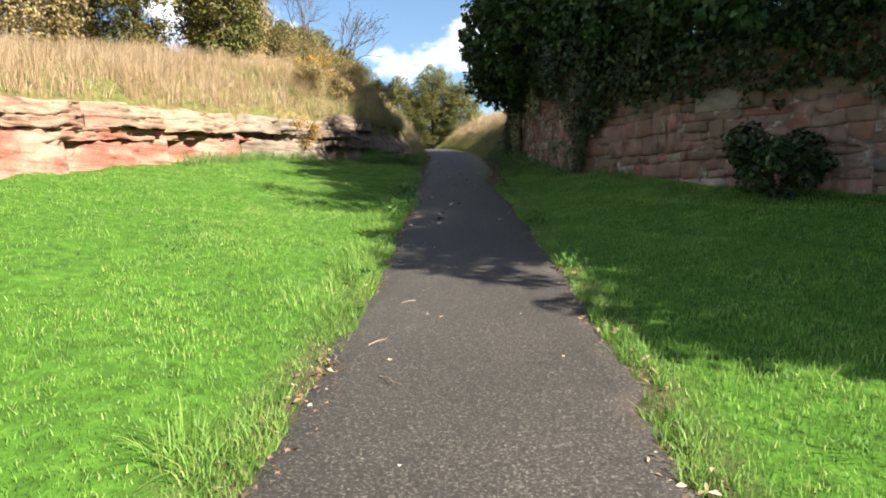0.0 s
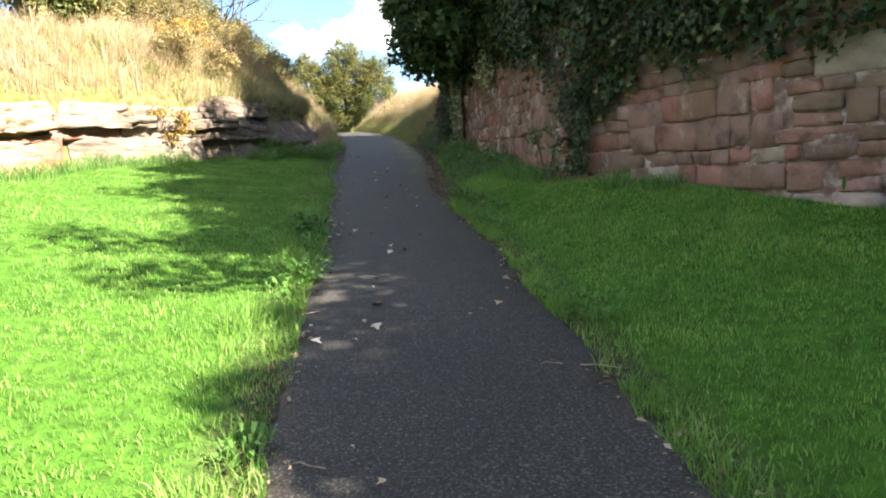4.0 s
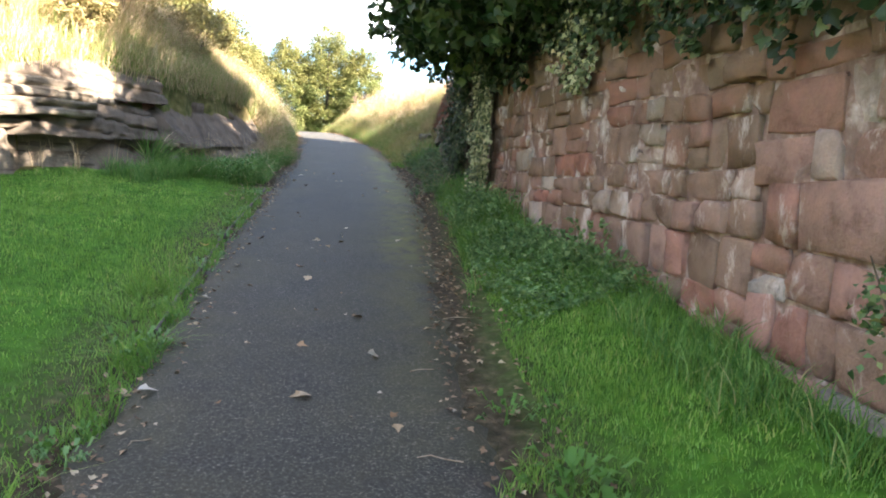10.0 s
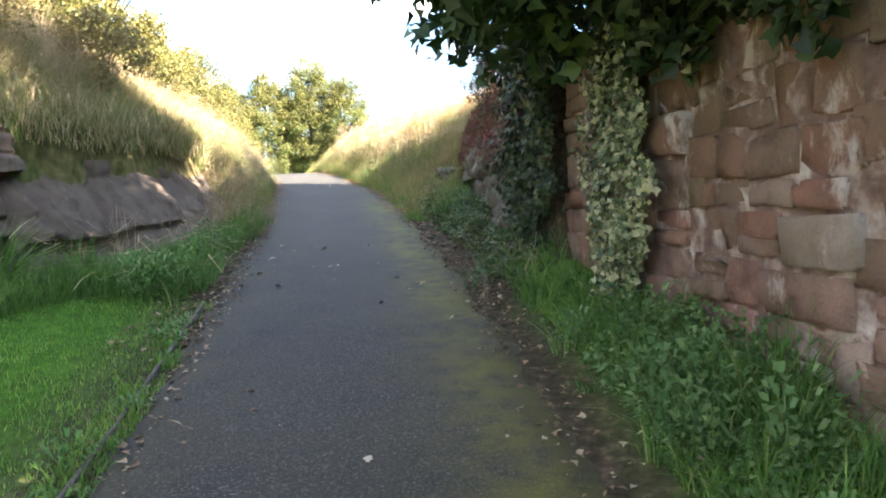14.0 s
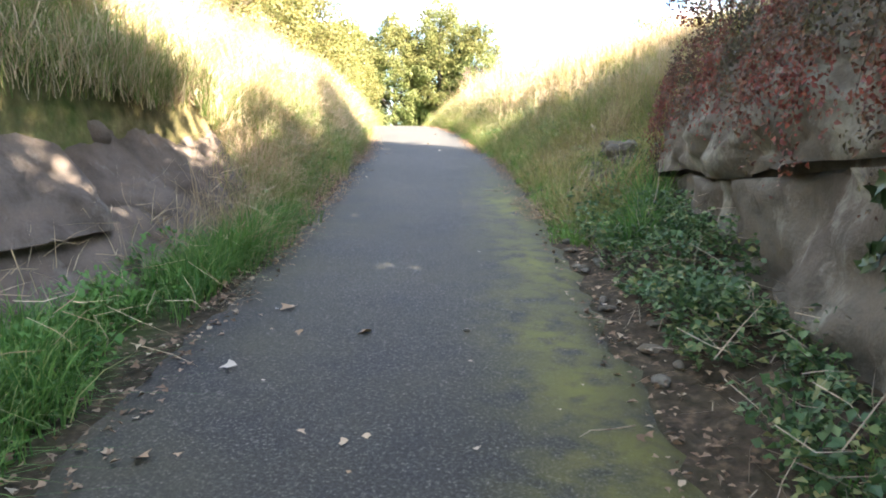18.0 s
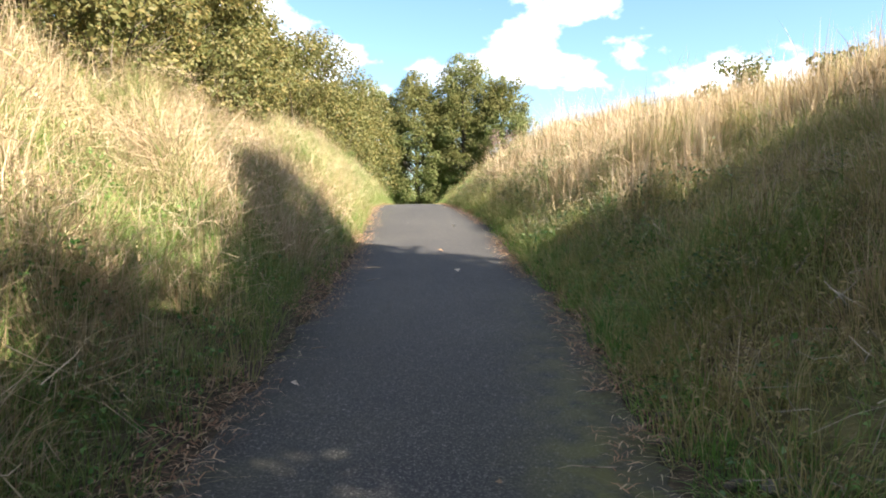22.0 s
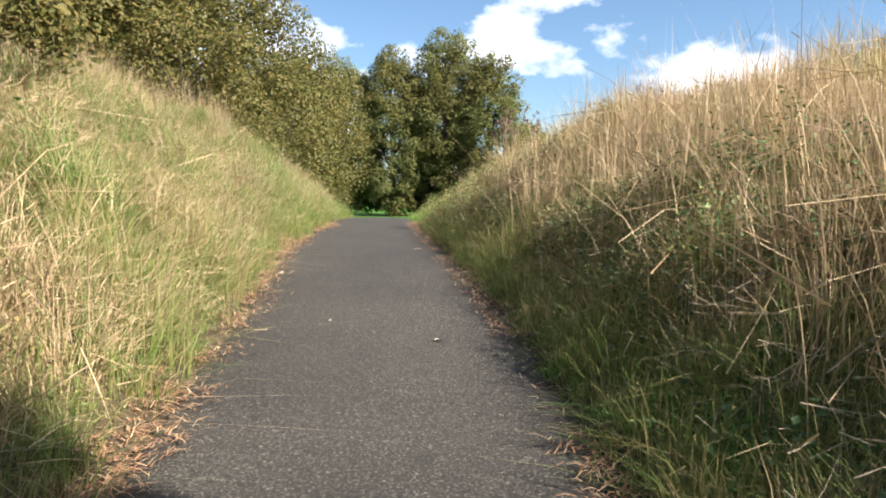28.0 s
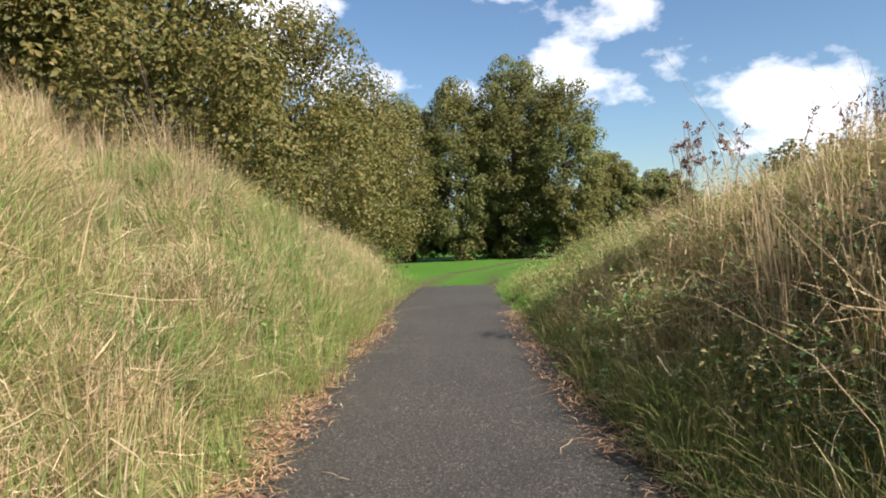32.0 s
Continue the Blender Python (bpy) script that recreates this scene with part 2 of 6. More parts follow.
M_BARK, n_, l_, b_ = material("bark", 0.95, 0.1)
l_.new(ramp(M_BARK.node_tree, noise_tex(M_BARK.node_tree, 9, 6, stretch=(1, 1, 0.25)), [(0.3, (0.035, 0.028, 0.02)), (0.7, (0.15, 0.12, 0.09))]), b_.inputs["Base Color"])
bump(M_BARK.node_tree, b_, noise_tex(M_BARK.node_tree, 14, 5, stretch=(1, 1, 0.2)), 0.9, 0.03)
M_WOOD, n_, l_, b_ = material("weathered_timber", 0.9, 0.15)
l_.new(ramp(M_WOOD.node_tree, noise_tex(M_WOOD.node_tree, 7, 5, stretch=(6, 1, 6)), [(0.3, (0.05, 0.045, 0.04)), (0.7, (0.16, 0.14, 0.12))]), b_.inputs["Base Color"])

M_LAWN = foliage("lawn_grass", [(0, (0.095, 0.205, 0.034)), (0.5, (0.157, 0.305, 0.053)), (0.85, (0.225, 0.37, 0.078)), (1, (0.36, 0.38, 0.14))],
                 [(0, (0.080, 0.185, 0.031)), (1, (0.165, 0.305, 0.055))], 1.6, 0.5, 0.4)
M_LUSH = foliage("lush_grass", [(0, (0.045, 0.13, 0.024)), (0.5, (0.09, 0.205, 0.042)), (0.9, (0.16, 0.28, 0.065)), (1, (0.34, 0.33, 0.14))], None, 1, 0.5, 0.35)
M_DRY = foliage("dry_grass", [(0, (0.26, 0.185, 0.11)), (0.4, (0.42, 0.325, 0.205)), (0.8, (0.56, 0.47, 0.33)), (0.9, (0.30, 0.18, 0.10)), (1, (0.20, 0.12, 0.07))],
                [(0, (0.26, 0.19, 0.10)), (1, (0.46, 0.35, 0.20))], 1.2, 0.6, 0.45)
M_STRAW = foliage("straw", [(0, (0.30, 0.21, 0.11)), (0.5, (0.42, 0.315, 0.185)), (1, (0.56, 0.44, 0.28))], None, 1, 0.6, 0.15)
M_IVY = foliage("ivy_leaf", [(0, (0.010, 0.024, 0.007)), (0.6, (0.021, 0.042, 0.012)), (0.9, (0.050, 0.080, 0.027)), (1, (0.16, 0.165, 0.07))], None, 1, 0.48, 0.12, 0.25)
M_IVY_PALE = foliage("pale_ivy_leaf", [(0, (0.03, 0.055, 0.018)), (0.35, (0.09, 0.12, 0.045)), (0.6, (0.22, 0.25, 0.11)), (1, (0.46, 0.45, 0.26))], None, 1, 0.45, 0.2, 0.5)
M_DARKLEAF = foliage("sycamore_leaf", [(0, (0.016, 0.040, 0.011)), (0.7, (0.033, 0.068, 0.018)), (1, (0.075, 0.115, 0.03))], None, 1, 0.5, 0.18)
M_LEAF = foliage("tree_leaf", [(0, (0.055, 0.085, 0.02)), (0.6, (0.095, 0.125, 0.032)), (0.9, (0.14, 0.15, 0.045)), (1, (0.22, 0.17, 0.06))],
                 [(0, (0.09, 0.105, 0.03)), (1, (0.17, 0.14, 0.045))], 0.18, 0.6, 0.4)
M_FARLEAF = foliage("far_tree_leaf", [(0, (0.11, 0.13, 0.042)), (0.6, (0.155, 0.175, 0.062)), (1, (0.23, 0.22, 0.09))],
                    [(0, (0.10, 0.115, 0.035)), (1, (0.19, 0.165, 0.06))], 0.22, 0.7, 0.5, 0.15)
M_AUTUMN = foliage("autumn_leaf", [(0, (0.075, 0.09, 0.022)), (0.5, (0.12, 0.12, 0.03)), (0.9, (0.19, 0.15, 0.045)), (1, (0.26, 0.16, 0.05))],
                   [(0, (0.05, 0.08, 0.018)), (1, (0.11, 0.13, 0.03))], 0.2, 0.6, 0.3)
M_HILLEAF = foliage("hillside_leaf", [(0, (0.075, 0.080, 0.020)), (0.5, (0.125, 0.117, 0.032)), (0.9, (0.20, 0.16, 0.052)), (1, (0.26, 0.175, 0.06))],
                    [(0, (0.070, 0.088, 0.022)), (1, (0.17, 0.14, 0.045))], 0.25, 0.6, 0.45)
M_YELLOW = foliage("yellow_leaf", [(0, (0.20, 0.13, 0.03)), (0.5, (0.36, 0.23, 0.05)), (0.9, (0.48, 0.34, 0.10)), (1, (0.16, 0.15, 0.04))], None, 1, 0.55, 0.4)
M_BROWNBUSH = foliage("brown_scrub_leaf", [(0, (0.15, 0.125, 0.05)), (0.5, (0.26, 0.205, 0.085)), (0.85, (0.38, 0.29, 0.13)), (1, (0.16, 0.18, 0.06))], None, 1, 0.6, 0.35)
M_WEED = foliage("weed_leaf", [(0, (0.04, 0.12, 0.02)), (0.6, (0.085, 0.19, 0.035)), (1, (0.17, 0.27, 0.07))], None, 1, 0.5, 0.3)
M_NETTLE = foliage("nettle_leaf", [(0, (0.075, 0.165, 0.055)), (0.6, (0.14, 0.245, 0.085)), (1, (0.24, 0.34, 0.14))], None, 1, 0.5, 0.3)
M_REDCREEPER = foliage("red_creeper_leaf", [(0, (0.030, 0.026, 0.014)), (0.5, (0.060, 0.055, 0.025)), (0.85, (0.11, 0.095, 0.045)), (1, (0.18, 0.06, 0.035))],
                        [(0, (0.09, 0.022, 0.016)), (0.6, (0.20, 0.040, 0.026)), (1, (0.09, 0.05, 0.025))], 1.1, 0.55, 0.12)
M_LITTER = foliage("fallen_leaf", [(0, (0.10, 0.065, 0.038)), (0.5, (0.20, 0.13, 0.08)), (0.85, (0.32, 0.23, 0.15)), (1, (0.42, 0.35, 0.24))], None, 1, 0.8, 0.1)
M_LEAFLITTER, n_, l_, b_ = material("dead_leaf", 0.85, 0.2)
l_.new(ramp(M_LEAFLITTER.node_tree, object_random(M_LEAFLITTER.node_tree), [(0, (0.15, 0.09, 0.05)), (0.4, (0.32, 0.23, 0.14)), (0.9, (0.40, 0.34, 0.26)), (1, (0.46, 0.42, 0.36))]), b_.inputs["Base Color"])
M_OLIVE = foliage("olive_grass", [(0, (0.18, 0.195, 0.055)), (0.4, (0.31, 0.27, 0.10)), (0.75, (0.46, 0.36, 0.175)), (1, (0.57, 0.46, 0.27))],
                  [(0, (0.16, 0.205, 0.058)), (1, (0.36, 0.32, 0.125))], 1.3, 0.6, 0.55)
M_GREENBANK = foliage("bank_green_grass", [(0, (0.10, 0.17, 0.035)), (0.4, (0.19, 0.23, 0.065)), (0.75, (0.33, 0.29, 0.12)), (1, (0.46, 0.37, 0.20))],
                      [(0, (0.10, 0.18, 0.035)), (1, (0.22, 0.26, 0.08))], 1.1, 0.6, 0.4)
M_RUST = foliage("rusty_litter", [(0, (0.20, 0.10, 0.05)), (0.6, (0.34, 0.19, 0.10)), (1, (0.50, 0.36, 0.22))], None, 1, 0.8, 0.1)
M_BRAMBLE = foliage("bramble_leaf", [(0, (0.035, 0.075, 0.025)), (0.5, (0.065, 0.125, 0.042)), (0.85, (0.13, 0.19, 0.07)), (1, (0.24, 0.22, 0.08))], None, 1, 0.5, 0.25)
M_TWIGLIGHT = foliage("dead_bramble", [(0, (0.12, 0.09, 0.06)), (1, (0.36, 0.30, 0.21))], None, 1, 0.8, 0.05)
M_SEED = foliage("seed_head", [(0, (0.09, 0.055, 0.05)), (1, (0.20, 0.13, 0.11))], None, 1, 0.8, 0.1)
M_TWIG, n_, l_, b_ = material("dead_twig", 0.9, 0.1)
l_.new(ramp(M_TWIG.node_tree, noise_tex(M_TWIG.node_tree, 12, 3), [(0.3, (0.12, 0.085, 0.055)), (0.7, (0.36, 0.29, 0.21))]), b_.inputs["Base Color"])

# ---- plan: everything is laid out along y, the way walked ----
rng = np.random.default_rng(7)


def left_edge(y):
    return np.interp(y, [-30, -4, 1.8, 3.7, 6.7, 10.3, 12, 14.4, 16.3, 20, 22.2, 25, 28.2, 30.5, 32.8, 34.5, 37.4, 39.4, 42.4, 45.4, 47.2, 49.5, 53, 57, 70],
                     [3.2, 2.15, 1.94, 1.85, 1.57, 1.10, 0.97, 0.59, 0.36, -0.20, -0.45, -0.80, -1.20, -1.55, -1.87, -2.15, -2.68, -3.14, -3.88, -4.70, -5.02, -5.45, -6.25, -7.0, -9.5])


def right_edge(y):
    return np.interp(y, [-30, -4, 2, 3.8, 6.8, 10.3, 12, 14.7, 16.5, 20, 22, 25, 27, 28.5, 30.8, 33, 34.6, 37.5, 39.9, 42.9, 45.5, 47.2, 49.5, 53, 57, 70],
                     [5.2, 4.05, 3.78, 3.70, 3.40, 2.99, 2.84, 2.41, 2.18, 2.06, 1.96, 1.70, 1.45, 1.25, 1.00, 0.64, 0.40, -0.33, -0.82, -1.58, -2.39, -2.90, -3.45, -4.35, -5.2, -7.7])


def path_z(y):
    return np.interp(y, [-60, 4, 9, 22, 30, 34, 42, 45, 48, 52, 56, 62, 75, 110, 400], [-5.8, 0.28, 0.80, 2.08, 2.88, 3.30, 4.03, 4.27, 4.41, 4.43, 4.36, 4.12, 3.6, 2.6, 2.0])


def cliff_x(y):
    return np.interp(y, [-40, 0, 5, 8, 11, 14, 18, 20, 21.5, 23, 24.5, 26, 28, 29.5, 31, 34], [-16, -8, -5.6, -4.6, -4.8, -4.6, -4.5, -4.05, -3.55, -3.0, -2.5, -2.2, -1.98, -2.05, -2.4, -3.2])


def wall_x(y):
    return np.interp(y, [2, 8, 11.4, 13.2, 15.2, 17.1, 19.3, 20.5, 21.7, 23.5, 24.5], [14.5, 8.6, 5.65, 4.9, 3.85, 3.68, 3.28, 3.05, 2.92, 2.75, 2.68])


def smooth(t):
    t = np.clip(t, 0, 1)
    return t * t * (3 - 2 * t)


def wob(x, y, s, seed=0.0):
    """Cheap smooth waviness, about -1 to 1."""
    return (np.sin(x * s + 1.3 + seed) * np.cos(y * s * 0.83 + 2.1 * seed) + 0.6 * np.sin(x * s * 2.3 + y * s * 1.9 + seed * 3.7)
            + 0.35 * np.sin(y * s * 4.7 - x * s * 3.1 + seed)) / 1.6


def ground_z(x, y):
    x, y = np.asarray(x, float), np.asarray(y, float)
    p, le, re = path_z(y), left_edge(y), right_edge(y)
    # right side
    d = np.maximum(x - re, 0)
    wx = wall_x(y)
    lawn = np.interp(y, [0, 8, 12.5, 14.5, 17, 23], [0.45, 0.45, 0.42, 0.35, 0.28, 0.25]) * smooth(d / np.maximum(wx - re, 0.6))
    behind = np.interp(y, [0, 12, 15, 19, 24], [2.5, 2.5, 2.6, 2.5, 2.1]) + 0.25 * np.clip(x - wx, 0, 8)
    wall_side = np.where(x > wx + 0.28, behind, lawn)
    out_x = 2.4
    ob = np.where(x > out_x + 0.25, np.interp(y, [22, 24, 27, 29, 31], [2.1, 2.2, 2.1, 1.9, 1.6]) + 0.28 * np.clip(x - out_x, 0, 8), 0.22 * smooth(d / 1.0))
    bank = np.interp(d, [0, 0.4, 1, 2, 3, 5, 8, 15, 40], [0, 0.24, 0.74, 1.38, 1.96, 2.66, 2.95, 3.2, 3.4])
    lowb = np.interp(d, [0, 0.4, 1, 2, 3, 5, 8, 15, 40], [0, 0.26, 0.76, 1.30, 1.66, 1.98, 2.12, 2.3, 2.5])
    bank = bank + (lowb - bank) * smooth((y - 34) / 6)
    bank = bank * np.interp(y, [30, 40, 44, 48, 50, 53, 56, 62], [1.0, 1.0, 1.06, 0.96, 0.78, 0.55, 0.38, 0.0])
    a, b = smooth((y - 24.1) / 0.7), smooth((y - 29.4) / 1.8)
    right = wall_side * (1 - a) + (ob * (1 - b) + bank * b) * a
    # left side
    e = np.maximum(le - x, 0)
    cx = cliff_x(y)
    low = 0.13 * np.minimum(e, 7) * np.interp(y, [22, 27], [1.0, 0.6])
    step = np.interp(y, [0, 10, 18, 22, 25, 28, 31], [1.1, 1.1, 1.15, 1.2, 1.1, 0.95, 0.6])
    back = np.clip(cx - x, 0, 60)
    up = step + np.interp(back, [0, 1, 2, 5, 20, 60], [0.0, 0.55, 0.85, 1.1, 1.7, 2.6]) * np.interp(y, [12, 18, 22, 25, 28, 31], [0.9, 1.15, 1.6, 2.0, 2.0, 1.4])
    cliff_side = np.where(x < cx - 0.3, low + up, low)
    bankl = np.interp(e, [0, 0.3, 0.7, 1.2, 2, 3, 5, 8, 14, 40], [0, 0.22, 0.66, 1.0, 1.45, 1.98, 2.85, 3.6, 4.3, 5.3])
    bankl = bankl * np.interp(y, [28, 32, 36, 41, 46, 50, 53, 56, 62, 70], [1.1, 1.2, 1.15, 1.0, 1.05, 1.05, 0.85, 0.6, 0.3, 0.0])
    c = smooth((y - 28) / 4.0)
    left = cliff_side * (1 - c) + bankl * c
    z = p + np.where(x > re, right, 0) + np.where(x < le, left, 0)
    off = np.maximum(np.maximum(d, e) - 0.15, 0)
    far = smooth((np.abs(y - 20) - 60) / 80)
    z = z * (1 - far) + far * (path_z(y) + 0.02 * np.abs(x))
    lump = smooth((y - 28) / 3) * smooth((62 - y) / 8) * np.clip(off - 0.1, 0, 0.8)
    z = z + lump * (np.where(x < le, 0.40, 0.30) * wob(x, y, 1.5, 4.0) + 0.20 * wob(x, y, 3.3, 5.0))
    return z + np.minimum(off, 1) * (0.045 * wob(x, y, 1.1) + 0.02 * wob(x, y, 3.7, 2.0))


# ---- building helpers ----
def mesh_arrays(name, verts, faces, mat, smooth_shade=False):
    """Mesh from arrays: verts (n,3), faces (m,k)."""
    verts, faces = np.asarray(verts, np.float32), np.asarray(faces, np.int32)
    me = bpy.data.meshes.new(name)
    k = faces.shape[1]
    me.vertices.add(len(verts))
    me.vertices.foreach_set("co", verts.ravel())
    me.loops.add(faces.size)
    me.loops.foreach_set("vertex_index", faces.ravel())
    me.polygons.add(len(faces))
    me.polygons.foreach_set("loop_start", np.arange(0, faces.size, k, dtype=np.int32))
    if smooth_shade:
        me.polygons.foreach_set("use_smooth", np.ones(len(faces), bool))
    me.update(calc_edges=True)
    me.validate()
    if mat:
        me.materials.append(mat)
    return me


def part(name, me, parent=None, label=""):
    ob = new(name, me)
    if parent is not None:
        ob.parent = parent
    return tagged(ob, label)


def empty(name, at, label, category, group="", kind=""):
    ob = new(name)
    ob.location = at
    return tagged(ob, label, category, group, kind)


def vertex_attr(me, name, values):
    me.attributes.new(name, "FLOAT", "POINT").data.foreach_set("value", np.asarray(values, np.float32))


def grid_faces(nu, nv):
    i = np.arange(nu - 1)[:, None] * nv + np.arange(nv - 1)[None]
    return np.stack([i, i + nv, i + nv + 1, i + 1], -1).reshape(-1, 4)


def basis(n):
    """Two unit vectors across each row of n."""
    n = n / np.maximum(np.linalg.norm(n, axis=1, keepdims=True), 1e-9)
    ref = np.where(np.abs(n[:, 2:3]) < 0.9, np.array([[0, 0, 1.0]]), np.array([[1.0, 0, 0]]))
    u = np.cross(ref, n)
    u /= np.linalg.norm(u, axis=1, keepdims=True)
    return u, np.cross(n, u)


def blades(base, height, width, lean, r, seg=2):
    """Grass blades standing on base: (n*(2*seg+1)) vertices, as triangles."""
    n = len(base)
    ang = r.uniform(0, 2 * np.pi, n)
    side = np.stack([np.cos(ang), np.sin(ang), np.zeros(n)], 1)
    la = r.uniform(0, 2 * np.pi, n)
    out = np.stack([np.cos(la), np.sin(la), np.zeros(n)], 1) * (lean * r.uniform(0.2, 1.0, n))[:, None]
    vs, fs = [], []
    for s in range(seg):
        t = s / seg
        c = base + out * (t ** 1.8 * height)[:, None] + np.array([0, 0, 1.0]) * (height * (t - 0.25 * t * t * lean))[:, None]
        w = (width * (1 - 0.55 * t))[:, None] * side * 0.5
        vs += [c - w, c + w]
    vs.append(base + out * height[:, None] + np.array([0, 0, 1.0]) * (height * (1 - 0.25 * lean))[:, None])
    k = 2 * seg + 1
    verts = np.stack(vs, 1).reshape(-1, 3)
    tri = []
    for s in range(seg - 1):
        a = 2 * s
        tri += [(a, a + 1, a + 3), (a, a + 3, a + 2)]
    tri.append((2 * seg - 2, 2 * seg - 1, 2 * seg))
    faces = (np.arange(n)[:, None, None] * k + np.array(tri)[None]).reshape(-1, 3)
    return verts, faces


def tussocks(centres, per, spread, height, width, lean, r, seg=3):
    """Tufts of blades leaning out from each centre, combed a little one way."""
    n = len(centres) * per
    a = r.uniform(0, 2 * np.pi, n)
    rad = spread * np.sqrt(r.uniform(0, 1, n))
    off = np.stack([np.cos(a) * rad, np.sin(a) * rad], 1)
    base = np.repeat(centres, per, 0)
    x, y = base[:, 0] + off[:, 0], base[:, 1] + off[:, 1]
    base = np.stack([x, y, ground_z(x, y) - 0.01], 1)
    hs = np.repeat(r.uniform(height[0], height[1], len(centres)), per) * r.uniform(0.45, 1.15, n)
    comb = np.repeat(r.uniform(0, 2 * np.pi, len(centres)), per)
    ln = np.minimum(np.repeat(r.uniform(lean[0], lean[1], len(centres)), per) * r.uniform(0.3, 1.5, n), 1.3)
    out = np.stack([off[:, 0] / spread + 0.5 * np.cos(comb) + r.normal(0, 0.35, n), off[:, 1] / spread + 0.5 * np.sin(comb) + r.normal(0, 0.35, n), np.zeros(n)], 1) * ln[:, None]
    sa = r.uniform(0, 2 * np.pi, n)
    side = np.stack([np.cos(sa), np.sin(sa), np.zeros(n)], 1)
    w = r.uniform(width[0], width[1], n)
    drop = np.clip(np.linalg.norm(out, axis=1), 0, 1.6)
    vs = []
    for s in range(seg + 1):
        t = s / seg
        c = base + out * (t ** 2.0 * hs)[:, None]
        c[:, 2] += hs * (t - 0.42 * t * t * drop)
        if s < seg:
            ww = (w * (1 - 0.5 * t) * 0.5)[:, None] * side
            vs += [c - ww, c + ww]
        else:
            vs.append(c)
    k = 2 * seg + 1
    tri = []
    for s in range(seg - 1):
        q = 2 * s
        tri += [(q, q + 1, q + 3), (q, q + 3, q + 2)]
    tri.append((2 * seg - 2, 2 * seg - 1, 2 * seg))
    return np.stack(vs, 1).reshape(-1, 3), (np.arange(n)[:, None, None] * k + np.array(tri)[None]).reshape(-1, 3)


def leaves(at, normal, size, r, slim=0.6, fold=0.25, lobed=False):
    """Leaves at points, roughly facing normal: folded pointed leaves, or five-pointed ones."""
    n = len(at)
    nn = normal + r.normal(0, 0.45, (n, 3))
    u, v = basis(nn)
    nn = nn / np.linalg.norm(nn, axis=1, keepdims=True)
    a = r.uniform(0, 2 * np.pi, n)[:, None]
    u, v = u * np.cos(a) + v * np.sin(a), v * np.cos(a) - u * np.sin(a)
    s = size[:, None]
    if lobed:
        shape = [(0, -0.5, 0), (0.30, -0.30, 0.1), (0.52, 0.05, 0.16), (0.22, 0.12, 0.05), (0, 0.62, -0.1), (-0.22, 0.12, 0.05), (-0.52, 0.05, 0.16), (-0.30, -0.30, 0.1)]
        tri = [(0, 1, 3), (1, 2, 3), (0, 3, 4), (0, 4, 5), (0, 5, 7), (5, 6, 7)]
    else:
        shape = [(0, -0.5, 0), (0.5 * slim, -0.05, fold), (0, 0.5, 0.0), (-0.5 * slim, -0.05, fold)]
        tri = [(0, 1, 2), (0, 2, 3)]
    verts = np.stack([at + s * (x * u + y * v + z * nn) for x, y, z in shape], 1).reshape(-1, 3)
    faces = (np.arange(n)[:, None, None] * len(shape) + np.array(tri)[None]).reshape(-1, 3)
    return verts, faces


def join_arrays(parts):
    vs, fs, o = [], [], 0
    for v, f in parts:
        vs.append(v)
        fs.append(f + o)
        o += len(v)
    return np.concatenate(vs), np.concatenate(fs)


def tube(points, radii, sides=7):
    """A tapered tube along points."""
    p = np.asarray(points, float)
    t = np.gradient(p, axis=0)
    u, v = basis(t)
    a = np.arange(sides) * 2 * np.pi / sides
    ring = np.cos(a)[None, :, None] * u[:, None] + np.sin(a)[None, :, None] * v[:, None]
    verts = (p[:, None] + ring * np.asarray(radii)[:, None, None]).reshape(-1, 3)
    i = np.arange(len(p) - 1)[:, None] * sides
    j = np.arange(sides)[None]
    k = (j + 1) % sides
    faces = np.stack([i + j, i + k, i + sides + k, i + sides + j], -1).reshape(-1, 4)
    return verts, faces


# ---- ground: one sheet to the horizon ----
fx = np.arange(-13, 12.01, 0.16)
gx = np.concatenate([[-1500, -700, -350, -180, -100, -65, -45, -33, -26, -21, -18, -15.5, -14], fx, [13, 14.5, 17, 21, 27, 36, 50, 80, 150, 350, 700, 1500]])
fy = np.arange(-5, 60.01, 0.22)
gy = np.concatenate([[-900, -400, -150, -60, -30, -16, -10, -7], fy, [61, 63, 66, 70, 75, 82, 90, 100, 115, 140, 180, 260, 400, 800, 1800]])
X, Y = np.meshgrid(gx, gy, indexing="ij")
Z = ground_z(X, Y)
inside = (X > left_edge(Y) + 0.12) & (X < right_edge(Y) - 0.12)
Z = np.where(inside, path_z(Y) - 0.05, Z)
me = mesh_arrays("ground", np.stack([X, Y, Z], -1).reshape(-1, 3), grid_faces(len(gx), len(gy)), M_GROUND, True)
dist = np.minimum(np.abs(X - left_edge(Y)), np.abs(X - right_edge(Y)))
on_bank = ((X > right_edge(Y)) & (Y > 29)) | ((X < left_edge(Y)) & (Y > 28)) | (X < cliff_x(Y)) | ((X > wall_x(Y)) & (Y < 25)) | ((X > 2.6) & (Y >= 24))
dry = np.where(on_bank, 0.75 + 0.25 * wob(X, Y, 0.9), 0.0) * (1 - smooth((Y - 52) / 5))
soil = np.clip(1.15 - dist / np.where((Y > 14.5) & (Y < 42), 0.55, 0.28), 0, 1) * 0.95
soil = np.maximum(soil, 0.95 * ((X > right_edge(Y)) & (X < 2.9) & (Y > 23.8) & (Y < 31)))
vertex_attr(me, "dry", np.clip(dry, 0, 1).ravel())
vertex_attr(me, "soil", soil.ravel())
